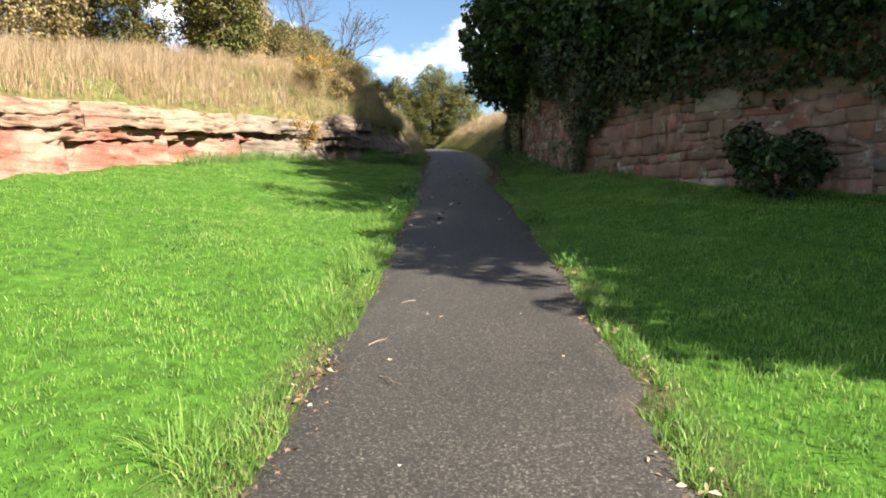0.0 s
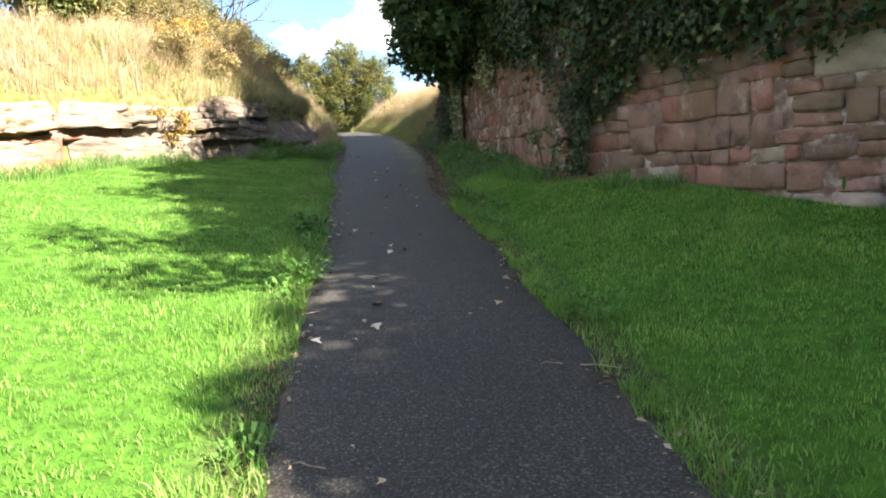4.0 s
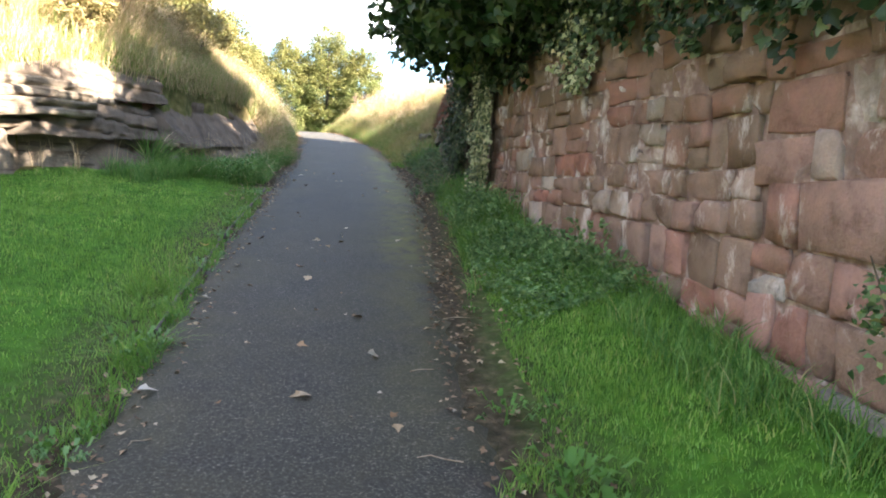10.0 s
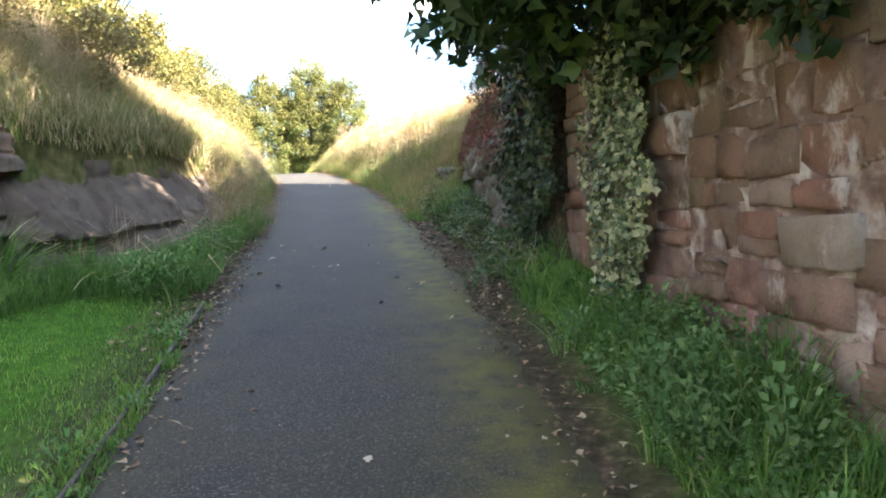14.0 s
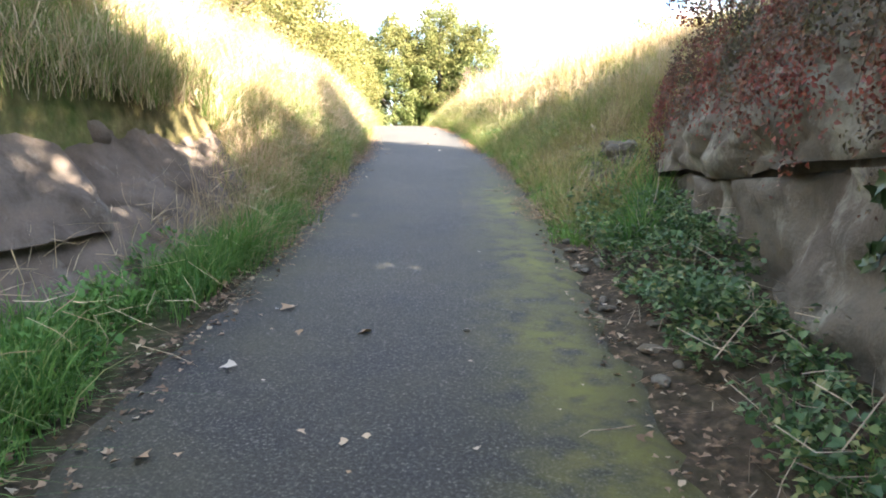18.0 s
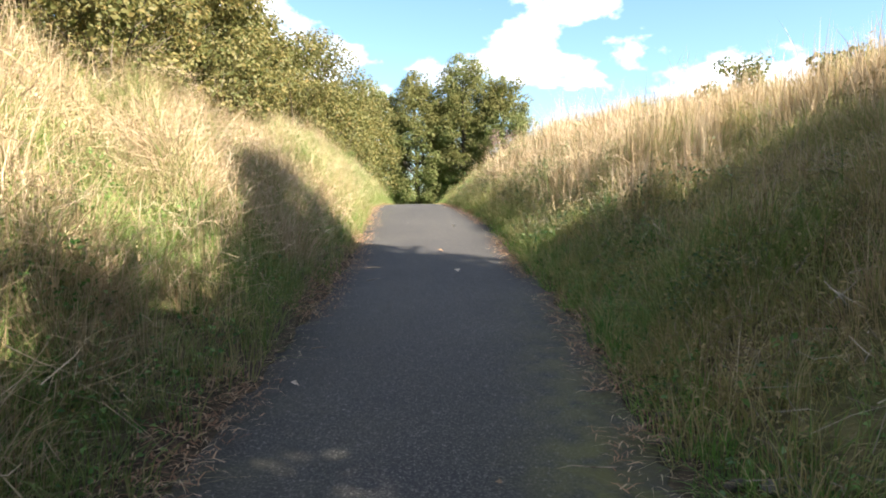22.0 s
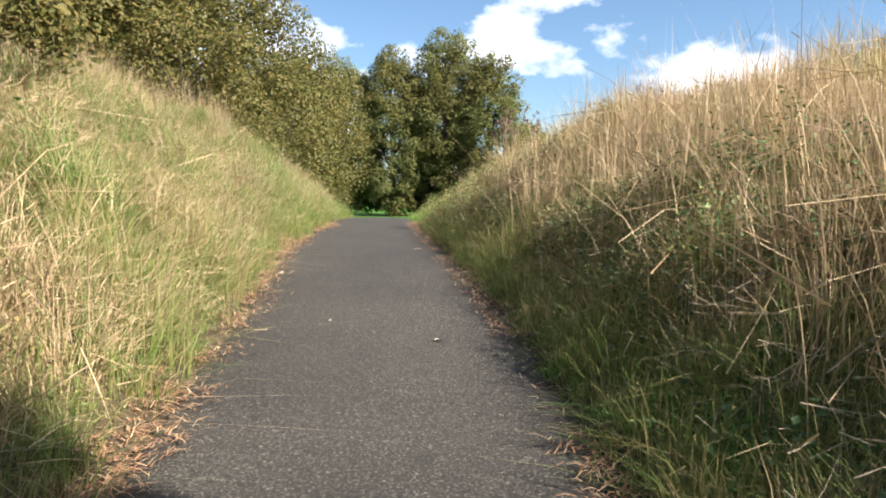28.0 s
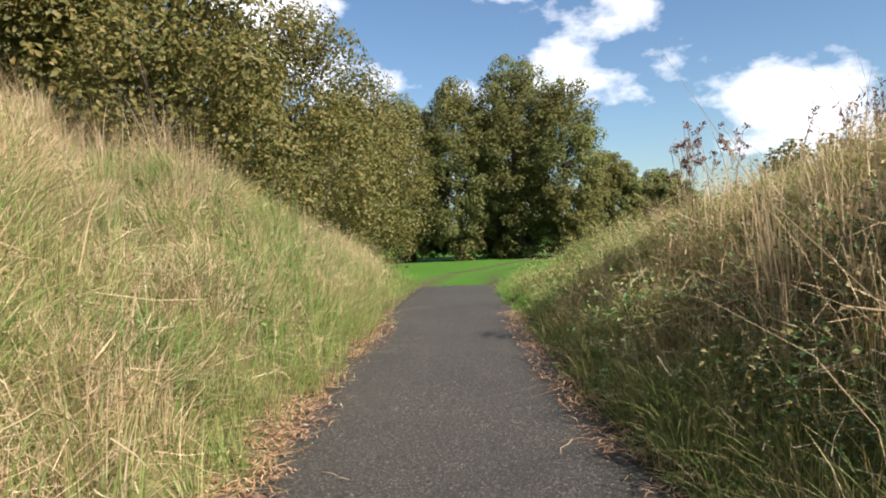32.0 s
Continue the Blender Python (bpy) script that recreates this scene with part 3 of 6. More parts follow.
tagged(part("ground", me), "grassy ground with mown lawns, dry banks and bare earth by the path", "ground", kind="structure")

# ---- tarmac path ----
py = np.arange(-26, 57.2, 0.12)
acr = np.linspace(0, 1, 15)
rag_l = 0.05 * wob(py, py * 0, 2.9, 1.0) + 0.035 * rng.normal(0, 1, len(py))
rag_r = 0.05 * wob(py, py * 0, 3.3, 4.0) + 0.035 * rng.normal(0, 1, len(py))
lx, rx = left_edge(py) - 0.03 + rag_l, right_edge(py) + 0.03 + rag_r
PX = lx[:, None] + (rx - lx)[:, None] * acr[None]
PY = np.repeat(py[:, None], len(acr), 1)
PZ = path_z(PY) + 0.02 + 0.02 * (1 - (2 * acr[None] - 1) ** 2) - 0.05 * (np.abs(2 * acr[None] - 1) > 0.99)
me = mesh_arrays("path", np.stack([PX, PY, PZ], -1).reshape(-1, 3), grid_faces(len(py), len(acr)), M_TARMAC, True)
band = np.exp(-((acr[None] - 0.87) / 0.13) ** 2) * np.interp(PY, [15, 19, 22, 30, 33, 36], [0, 0.5, 1, 1, 0.5, 0])
vertex_attr(me, "moss", np.clip(band * (0.8 + 0.4 * wob(PX, PY, 1.7)), 0, 1).ravel())
vertex_attr(me, "film", (np.interp(PY, [9, 14, 30, 36], [0, 0.8, 0.8, 0]) * (0.45 + 0.55 * np.abs(2 * acr[None] - 1))).ravel())
vertex_attr(me, "dirt", np.clip(1.0 - np.minimum(acr, 1 - acr)[None] / 0.10 + 0 * PY, 0, 1).ravel())
tagged(part("path", me), "dark worn tarmac footpath with chippings and mossy edge", "path", kind="structure")

# ---- sandstone wall ----
wy = np.arange(5.0, 24.35, 0.05)
wp = np.stack([wall_x(wy), wy], 1)
ws = np.concatenate([[0], np.cumsum(np.linalg.norm(np.diff(wp, axis=0), axis=1))])


def wall_at(s):
    x, y = np.interp(s, ws, wp[:, 0]), np.interp(s, ws, wp[:, 1])
    x2, y2 = np.interp(s + 0.1, ws, wp[:, 0]), np.interp(s + 0.1, ws, wp[:, 1])
    x1, y1 = np.interp(s - 0.1, ws, wp[:, 0]), np.interp(s - 0.1, ws, wp[:, 1])
    t = np.array([x2 - x1, y2 - y1])
    t = t / max(np.linalg.norm(t), 1e-6)
    return np.array([x, y]), t, np.array([-t[1], t[0]])


wall_top = lambda s: np.interp(np.interp(s, ws, wp[:, 1]), [6, 12, 14, 17, 19, 21, 23], [3.5, 3.6, 3.8, 4.3, 4.5, 4.45, 4.3])
wall = empty("wall_east", (3.0, 15.0, 1.4), "weathered red sandstone block wall overhung with ivy", "wall", kind="structure")
# the mortar bed: an uneven face, smeared over the blocks in places
cs, ct = np.arange(0, ws[-1] + 0.01, 0.09), np.linspace(0, 1, 44)
core_v = []
for q in cs:
    c, t, nrm = wall_at(min(q, ws[-1] - 0.02))
    g, top = float(ground_z(c[0] - 0.3, c[1])) - 0.4, wall_top(q) - 0.04
    for k in ct:
        z = g + (top - g) * k
        off = 0.000 + 0.020 * noise.noise((q * 1.3, z * 1.5, 3.0)) + 0.014 * noise.noise((q * 4.1, z * 4.6, 8.0))
        core_v.append((c[0] + nrm[0] * off, c[1] + nrm[1] * off, z))
    for off, z in ((-0.55, top), (-0.55, g)):
        core_v.append((c[0] + nrm[0] * off, c[1] + nrm[1] * off, z))
core = part("mortar_core", mesh_arrays("mortar_core", core_v, grid_faces(len(cs), len(ct) + 2), M_MORTAR, True), wall, "crumbling pale mortar")
core.matrix_parent_inverse = Matrix.Translation(-Vector(wall.location))


def stone_mesh(w, h, d, r):
    """A hewn block, face towards +y, centred: an uneven dressed face with broken corners."""
    eu, ev = min(0.16, r.uniform(0.010, 0.024) / w), min(0.18, r.uniform(0.010, 0.022) / h)
    us, vs = np.array([-0.5, -0.5 + eu, r.uniform(-0.2, 0.2), 0.5 - eu, 0.5]), np.array([-0.5, -0.5 + ev, r.uniform(-0.2, 0.2), 0.5 - ev, 0.5])
    tilt, lean, chip = r.uniform(-0.045, 0.045), r.uniform(-0.03, 0.05), r.integers(0, 7)
    verts = []
    for i, u in enumerate(us):
        for k, v in enumerate(vs):
            rim = (i in (0, 4)) + (k in (0, 4))
            y = d * (1 - (0.0, 0.14, 0.30)[rim]) + tilt * u * w + lean * v * h + (r.uniform(-0.008, 0.006) if rim else r.uniform(-0.016, 0.012))
            cut = r.uniform(0.0, 0.028) if rim == 2 else 0.0
            if chip < 4 and (i > 2) == bool(chip & 1) and (k > 2) == bool(chip & 2) and i != 2 and k != 2:
                cut, y = cut + 0.022, y - 0.018
            verts.append((u * w + r.uniform(-0.010, 0.010) - cut * np.sign(u), y, v * h + r.uniform(-0.010, 0.010) - cut * np.sign(v)))
    verts += [(-w / 2, 0, -h / 2), (-w / 2, 0, h / 2), (w / 2, 0, h / 2), (w / 2, 0, -h / 2)]
    f = []
    for i in range(4):
        for k in range(4):
            a = 5 * i + k
            f += [(a, a + 1, a + 6), (a, a + 6, a + 5)]
    for b0, b1, ring in ((25, 26, (0, 1, 2, 3, 4)), (26, 27, (4, 9, 14, 19, 24)), (27, 28, (24, 23, 22, 21, 20)), (28, 25, (20, 15, 10, 5, 0))):
        f += [(b0, ring[1], ring[0]), (b0, ring[2], ring[1]), (b0, b1, ring[2]), (b1, ring[3], ring[2]), (b1, ring[4], ring[3])]
    return np.array(verts), np.array(f)


r = np.random.default_rng(21)
rest, count = [], 0
bounds = [0.0]
while bounds[-1] < ws[-1]:
    bounds.append(min(bounds[-1] + r.uniform(1.1, 2.3), ws[-1]))
for s_lo, s_hi in zip(bounds[:-1], bounds[1:]):
    z = 0.40 + r.uniform(0, 0.2)
    while z < 4.6:
        h = r.choice([0.15, 0.20, 0.24, 0.28, 0.33]) * r.uniform(0.92, 1.08)
        s = s_lo + r.uniform(-0.12, 0.12)
        end = s_hi + r.uniform(-0.12, 0.12)
        while s < end - 0.06:
            c0, _, _ = wall_at(s)
            w = (r.uniform(0.20, 0.38) if r.uniform(0, 1) < 0.62 else r.uniform(0.38, 0.66)) * (1.3 if c0[1] < 13.5 else 1.0)
            if end - s - w < 0.16:
                w = end - s
            mid_s = min(s + w / 2, ws[-1] - 0.02)
            c, t, nrm = wall_at(mid_s)
            g = float(ground_z(c[0] - 0.25, c[1]))
            if z + h > g - 0.05 and z + h * 0.6 < wall_top(mid_s) and w > 0.07:
                split = r.uniform(0, 1) < 0.18 and h > 0.23
                for lo, hi in (((0.0, 0.45), (0.45, 1.0)) if split else ((0.0, 1.0),)):
                    hh = h * (hi - lo) * r.uniform(0.95, 1.0) - r.uniform(0.002, 0.014)
                    v, f = stone_mesh(w - r.uniform(0.002, 0.022), hh, 0.060 + r.uniform(0, 0.030) + (0.03 if r.uniform(0, 1) < 0.08 else 0), r)
                    m = Matrix.Translation((c[0] - nrm[0] * 0.05, c[1] - nrm[1] * 0.05, z + h * (lo + hi) / 2 + r.uniform(-0.015, 0.015) + 0.02 * math.sin(mid_s * 1.7 + z * 2))) @ Euler((r.uniform(-0.03, 0.03), r.uniform(-0.05, 0.05), math.atan2(-t[1], -t[0]) + math.pi + r.uniform(-0.05, 0.05))).to_matrix().to_4x4()
                    if c[1] > 14.0 and count < 300:
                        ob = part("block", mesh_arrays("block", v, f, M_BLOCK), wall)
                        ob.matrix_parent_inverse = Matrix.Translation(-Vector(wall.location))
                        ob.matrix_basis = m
                        count += 1
                    else:
                        vv = np.c_[v, np.ones(len(v))] @ np.array(m).T
                        rest.append((vv[:, :3], f))
            s += w
        z += h
if rest:
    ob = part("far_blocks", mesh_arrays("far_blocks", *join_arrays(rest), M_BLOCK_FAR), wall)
    ob.matrix_parent_inverse = Matrix.Translation(-Vector(wall.location))
    tagged(ob, kind="stuff")


# ---- layered rock faces ----
cliff = tagged(new("cliff"), "layered pale and red sandstone outcrop edging the lawn", "rock face", kind="structure")
def rock_slab(ys, xf, side, foot, height, lean, bed, rough, tilt=0.0, rows=22):
    """A leaning slab of bedded rock: foot(y), height(y), leaning back, in beds that dip along y."""
    vs = []
    ends = len(ys) - 1
    for i, y in enumerate(ys):
        zf, hh = float(foot(y)), float(height(y))
        edge = min(1.0, i / 4.0, (ends - i) / 4.0)
        for k in range(rows + 2):
            t = min(k / rows, 1.0)
            z = hh * t
            u = (z + tilt * (y - ys[0])) / bed + 0.7 * noise.noise((y * 0.5, z * 0.6, 4.0))
            fr = u - math.floor(u)
            cell = math.floor(u)
            step = 0.11 * noise.noise((cell * 3.7, math.floor(y * 1.1 + 0.6 * noise.noise((cell * 1.0, 2.0, y))) * 1.9, 0.5)) - 0.09 * max(0.0, 1 - fr / 0.16)
            dsp = step + rough * noise.noise((y * 1.1, z * 1.6, 7.0)) + rough * 0.55 * noise.noise((y * 3.3, z * 4.5, 1.0)) + rough * 0.3 * noise.noise((y * 9, z * 12, 2.0))
            x = float(xf(y)) - side * (lean * z - dsp * edge + 0.25 * (1 - edge))
            if k == rows + 1:
                x -= side * 0.9
                z -= 0.1
            vs.append((x, y, zf + z))
    return np.array(vs), grid_faces(len(ys), rows + 2)


cf_ = lambda y: ground_z(cliff_x(y) + 0.5, y)
rc = np.random.default_rng(5)
for z0, z1, dp, ln, bed, mt, step in [(-0.3, 0.62, 0.10, 0.16, 0.34, M_CLIFF_RED, 3.6), (0.58, 0.82, -0.07, 0.0, 0.12, M_CLIFF_RED, 5.0), (0.78, 1.02, 0.10, 0.05, 0.13, M_CLIFF_PALE, 2.7), (1.0, 1.28, -0.02, 0.25, 0.15, M_CLIFF_PALE, 3.1)]:
    y0 = -2.0
    while y0 < 23.2 - z0:
        L = step * rc.uniform(0.7, 1.3)
        o, h1, zs = dp + rc.uniform(-0.09, 0.09), rc.uniform(0.9, 1.12), rc.uniform(-0.03, 0.03)
        part("rock_bed", mesh_arrays("rock_bed", *rock_slab(np.arange(y0 - 0.12, min(y0 + L, 24.0), 0.11), lambda y: cliff_x(y) + o, 1.0, lambda y: cf_(y) + z0 * np.interp(y, [24, 26.3], [1, 0.7]) + zs, lambda y: (z1 - z0) * h1 * np.interp(y, [24, 26.3], [1, 0.7]), ln, bed, 0.10, 0.0, 9), M_CLIFF_GREY if y0 > 16.5 else mt), cliff)
        y0 += L
bv = [(cliff_x(y) - o, y, float(cf_(y)) + z) for y in np.arange(-2, 25, 0.4) for o, z in ((0.32, -0.3), (0.34, 1.1), (1.0, 1.2))]
part("rock_core", mesh_arrays("rock_core", bv, grid_faces(len(bv) // 3, 3), M_CLIFF_RED), cliff)
low_rock = tagged(new("low_rock"), "low brown sloping rock slabs beside the path, half overgrown", "rock face", kind="structure")
lf = lambda y: ground_z(cliff_x(y) + 0.6, y) - 0.25
for y0, y1, z0, hh, off, lean in [(23.0, 26.4, 0.0, 1.02, 0.42, 0.62), (25.9, 29.4, 0.0, 0.92, 0.56, 0.72), (28.9, 31.2, 0.0, 0.75, 0.46, 0.7), (21.6, 24.6, 0.78, 0.62, 0.12, 0.35), (22.0, 25.0, 1.36, 0.55, -0.08, 0.40), (24.3, 27.6, 0.66, 0.80, 0.16, 0.75), (27.0, 30.4, 0.58, 0.74, 0.10, 0.80), (25.0, 26.2, 1.30, 0.34, -0.34, 0.6), (27.2, 28.3, 1.16, 0.30, -0.36, 0.6)]:
    part("rock_slab", mesh_arrays("rock_slab", *rock_slab(np.arange(y0, y1, 0.07), lambda y: cliff_x(y) + off, 1.0, lambda y: lf(y) + z0 + 0.05 * noise.noise((y * 0.9, z0 * 5, 2.0)), lambda y: hh * np.interp(y, [y0, y0 + 0.9, y1 - 0.9, y1], [0.6, 1, 1, 0.55]), lean, 0.24 if 0.7 < z0 and y0 < 24.3 else 0.9, 0.10, 0.12, 20), M_LOWROCK), low_rock)

outcrop = tagged(new("outcrop"), "grey-brown split sandstone outcrop beside the path", "rock face", kind="structure")
ox = lambda y: np.interp(y, [24.5, 26, 28, 30, 30.6, 31.0], [2.6, 2.35, 2.2, 2.10, 2.12, 2.6])
OF_C, OF_K = -0.14, 0.15
of = lambda y: float(path_z(y)) + OF_C + OF_K * (30.5 - y)
for z0, z1, dp, ln, bed in [(-1.2, 0.52, 0.05, 0.06, 1.1), (0.56, 1.20, -0.02, 0.12, 1.1), (1.22, 1.6, -0.20, 0.5, 0.5)]:
    part("rock_slab", mesh_arrays("rock_slab", *rock_slab(np.arange(24.5, 31.0, 0.08), lambda y: ox(y) - dp, -1.0, lambda y: of(y) + z0 + 0.10 * noise.noise((y * 0.7, 3.0, 1.0)) + 0.03 * noise.noise((y * 3.1, 1.0, z0)), lambda y: z1 - z0, ln, bed, 0.17, 0.05, 24), M_OUTCROP), outcrop)
back_v = [(ox(y) + o, y, of(y) + z) for y in np.arange(24.6, 30.7, 0.3) for o, z in ((0.16, -1.2), (0.16, 1.35), (0.9, 1.5))]
part("rock_core", mesh_arrays("rock_core", back_v, grid_faces(len(back_v) // 3, 3), M_OUTCROP), outcrop)


# ---- trees ----
def crown(blobs, count, size, mat, r, lobed=False, slim=0.7, name="crown"):
    """Leaf clumps on the shells of many small blobs (x, y, z, radius)."""
    blobs = np.asarray(blobs, float)
    wts = blobs[:, 3] ** 2
    pick = r.choice(len(blobs), count, p=wts / wts.sum())
    dirs = r.normal(0, 1, (count, 3))
    dirs /= np.linalg.norm(dirs, axis=1, keepdims=True)
    rad = blobs[pick, 3] * r.uniform(0.45, 1.08, count) ** 0.6
    at = blobs[pick, :3] + dirs * rad[:, None] * np.array([1, 1, 0.85])
    nrm = dirs + np.array([0, 0, 0.5])
    return mesh_arrays(name, *leaves(at, nrm, size * r.uniform(0.6, 1.3, count), r, slim, 0.2, lobed), mat)


def crown_blobs(cx, cy, cz, rx_, ry_, rz_, n, r, small=(0.18, 0.34)):
    d = r.normal(0, 1, (n, 3))
    d /= np.linalg.norm(d, axis=1, keepdims=True)
    k = r.uniform(0.30, 1.0, n) ** 0.45
    sc = (rx_ + ry_ + rz_) / 3
    return np.c_[cx + d[:, 0] * k * rx_, cy + d[:, 1] * k * ry_, cz + d[:, 2] * k * rz_, sc * r.uniform(*small, n)]


def limb_tree(name, x, y, height, spread, count, leaf, mat, r, label, category="tree", trunk_r=0.25, base_frac=0.15, group="", squash=1.0, clumps=(210, (0.08, 0.26))):
    zb = float(ground_z(x, y)) - 0.2
    tree = empty(name, (x, y, zb), label, category, group)
    inv = Matrix.Translation((-x, -y, -zb))
    pts = [(x + 0.1 * math.sin(i), y + 0.1 * math.cos(i * 1.7), zb + height * 0.8 * i / 6) for i in range(7)]
    v, f = tube(pts, np.linspace(trunk_r, trunk_r * 0.2, 7), 9)
    parts_ = [(v, f)]
    for i in range(9):
        a, h0 = r.uniform(0, 6.28), r.uniform(0.25, 0.7)
        L = spread * r.uniform(0.5, 0.9)
        p0 = np.array([x, y, zb + height * h0 * 0.8])
        q = [p0 + np.array([math.cos(a) * L * t, math.sin(a) * L * t, L * 0.7 * t]) for t in (0, 0.35, 0.7, 1.0)]
        parts_.append(tube(q, np.linspace(trunk_r * 0.4, 0.02, 4), 5))
    ob = part("trunk", mesh_arrays("trunk", *join_arrays(parts_), M_BARK, True), tree)
    ob.matrix_parent_inverse = inv
    cz = zb + height * (base_frac + (1 - base_frac) / 2)
    bl = crown_blobs(x, y, cz, spread * 0.92, spread * 0.92, height * (1 - base_frac) / 2 * squash, clumps[0], r, clumps[1])
    ob = part("crown", crown(bl, count, leaf, mat, r), tree)
    ob.matrix_parent_inverse = inv
    return tree


r = np.random.default_rng(11)
# row of trees across the lawn
for x, y, h, s in [(-15.6, 100, 15.6, 3.7), (-10.8, 101, 17.7, 3.8), (-6.6, 100, 15.1, 3.3), (-20.5, 102, 14.9, 4.0), (-3.2, 104, 8.9, 3.0), (1.5, 112, 7.9, 3.5), (-25, 98, 15, 4.5), (-13, 106, 15, 4)]:
    limb_tree("tree", x, y, h, s, 42000, 0.20, M_FARLEAF, r, "tall broad green tree at the far edge of the lawn", "tree", 0.35, -0.03, "trees across the lawn", clumps=(400, (0.08, 0.18)))
# trees on the left hillside
for x, y, h, s, mt in [(-14.5, 72, 9.5, 4.0, M_HILLEAF), (-13.6, 64, 9.0, 3.8, M_HILLEAF), (-13.5, 57, 7.0, 3.4, M_HILLEAF), (-12.5, 50, 5.5, 3.0, M_HILLEAF), (-17, 81, 10.5, 4.5, M_HILLEAF), (-19, 68, 10.5, 5.0, M_HILLEAF), (-12, 43, 4.2, 2.6, M_HILLEAF), (-18, 58, 9, 4.6, M_HILLEAF), (-11, 36.5, 3.6, 2.4, M_HILLEAF),
                       (-9.0, 27.0, 4.2, 1.9, M_BROWNBUSH), (-10.2, 22.4, 5.8, 2.0, M_AUTUMN), (-8.0, 24.2, 5.0, 1.6, M_AUTUMN), (-12.4, 20.4, 6.2, 2.0, M_BROWNBUSH), (-13.5, 25, 7.5, 2.8, M_AUTUMN), (-15.2, 18.8, 5.6, 2.0, M_AUTUMN), (-18.0, 20.0, 5.6, 2.4, M_BROWNBUSH), (-21, 17.5, 5.4, 2.6, M_AUTUMN)]:
    limb_tree("tree", x, y, h, s, 20000 if y < 40 else 28000, 0.11 if y < 40 else 0.14, mt, r, "bushy hillside tree turning yellow-brown in autumn", "tree", 0.18, -0.04, "hillside trees")


# ---- grass ----
def scatter(n, y0, y1, x0, x1, r, keep=None):
    """Random ground points between y0..y1 and x0(y)..x1(y)."""
    y = r.uniform(y0, y1, n)
    x = x0(y) + (x1(y) - x0(y)) * r.uniform(0, 1, n)
    if keep is not None:
        k = keep(x, y)
        x, y = x[k], y[k]
    return np.stack([x, y, ground_z(x, y) - 0.01], 1)


def stuff(name, va, mat, label, category="grass"):
    return tagged(part(name, mesh_arrays(name, *va, mat)), label, category, kind="stuff")


def patchy(s, seed, cut=0.0):
    return lambda x, y: wob(x, y, s, seed) > cut


r = np.random.default_rng(31)

# mown lawns, denser beside the path
P = np.concatenate([
    scatter(95000, -3.5, 24.1, lambda y: left_edge(y) - 2.2, lambda y: left_edge(y) + 0.03, r),
    scatter(75000, -3.5, 24.0, lambda y: cliff_x(y) + 0.1, lambda y: left_edge(y) - 1.8, r)])
H = r.uniform(0.03, 0.068, len(P)) * (1 + 0.35 * wob(P[:, 0], P[:, 1], 1.9, 1.0))
stuff("lawn_grass", blades(P, H, r.uniform(0.005, 0.010, len(P)), r.uniform(0.3, 0.9, len(P)), r, 2), M_LAWN, "bright green mown lawn between the path and the rock face")
P = np.concatenate([
    scatter(105000, -3.5, 24.0, lambda y: right_edge(y) + np.interp(y, [14.5, 16], [-0.03, 0.32]), lambda y: np.minimum(wall_x(y) - 0.05, right_edge(y) + 2.2), r),
    scatter(45000, -3.5, 13.5, lambda y: right_edge(y) + 1.8, lambda y: np.minimum(wall_x(y) - 0.05, right_edge(y) + 6), r)])
H = r.uniform(0.03, 0.072, len(P)) * (1 + 0.35 * wob(P[:, 0], P[:, 1], 2.1, 3.0))
stuff("lawn_grass", blades(P, H, r.uniform(0.005, 0.010, len(P)), r.uniform(0.3, 0.9, len(P)), r, 2), M_LAWN, "green mown lawn below the sandstone wall")

# longer grass along both edges of the lawns
P = np.concatenate([scatter(16000, -3, 24, lambda y: left_edge(y) - 0.15, lambda y: left_edge(y) + 0.08, r, patchy(2.3, 1.5, -0.1)),
                    scatter(13000, -3, 15.5, lambda y: right_edge(y) - 0.08, lambda y: right_edge(y) + 0.15, r, patchy(2.6, 4.5, -0.1))])
stuff("verge_grass", blades(P, r.uniform(0.06, 0.16, len(P)), r.uniform(0.004, 0.008, len(P)), r.uniform(0.5, 1.2, len(P)), r, 2), M_LAWN, "ragged longer grass along the path edges")

P = scatter(270, 2.0, 18.0, lambda y: left_edge(y) - 0.4, lambda y: left_edge(y) + 0.02, r, patchy(1.5, 0.9, 0.05))
stuff("verge_grass", tussocks(P, 44, 0.11, (0.13, 0.30), (0.004, 0.009), (0.6, 1.3), r), M_LAWN, "long soft grass tufts leaning over the path edge")

# lush long grass where the lawn ends below the rocks, and at the wall foot
P = np.concatenate([scatter(4300, 23.9, 29.6, lambda y: cliff_x(y) + 0.5, lambda y: left_edge(y) - 0.06, r, patchy(1.9, 0.7, -0.05)),
                    scatter(1500, 22.6, 24.0, lambda y: cliff_x(y) + 0.45, lambda y: cliff_x(y) + 1.0, r),
                    scatter(2500, 14, 21, lambda y: cliff_x(y) + 0.05, lambda y: cliff_x(y) + 0.5, r)])
stuff("long_grass", blades(P, r.uniform(0.16, 0.42, len(P)), r.uniform(0.005, 0.011, len(P)), r.uniform(0.5, 1.3, len(P)), r, 3), M_LUSH, "lush long green grass at the end of the lawn")
P = np.concatenate([scatter(7000, 12.6, 22.8, lambda y: wall_x(y) - 0.55, lambda y: wall_x(y) - 0.08, r, patchy(1.8, 2.2, -0.2)),
                    scatter(2600, 16.5, 31.5, lambda y: right_edge(y) + 0.3, lambda y: np.minimum(right_edge(y) + 1.0, 2.3), r, patchy(1.5, 3.3, 0.0))])
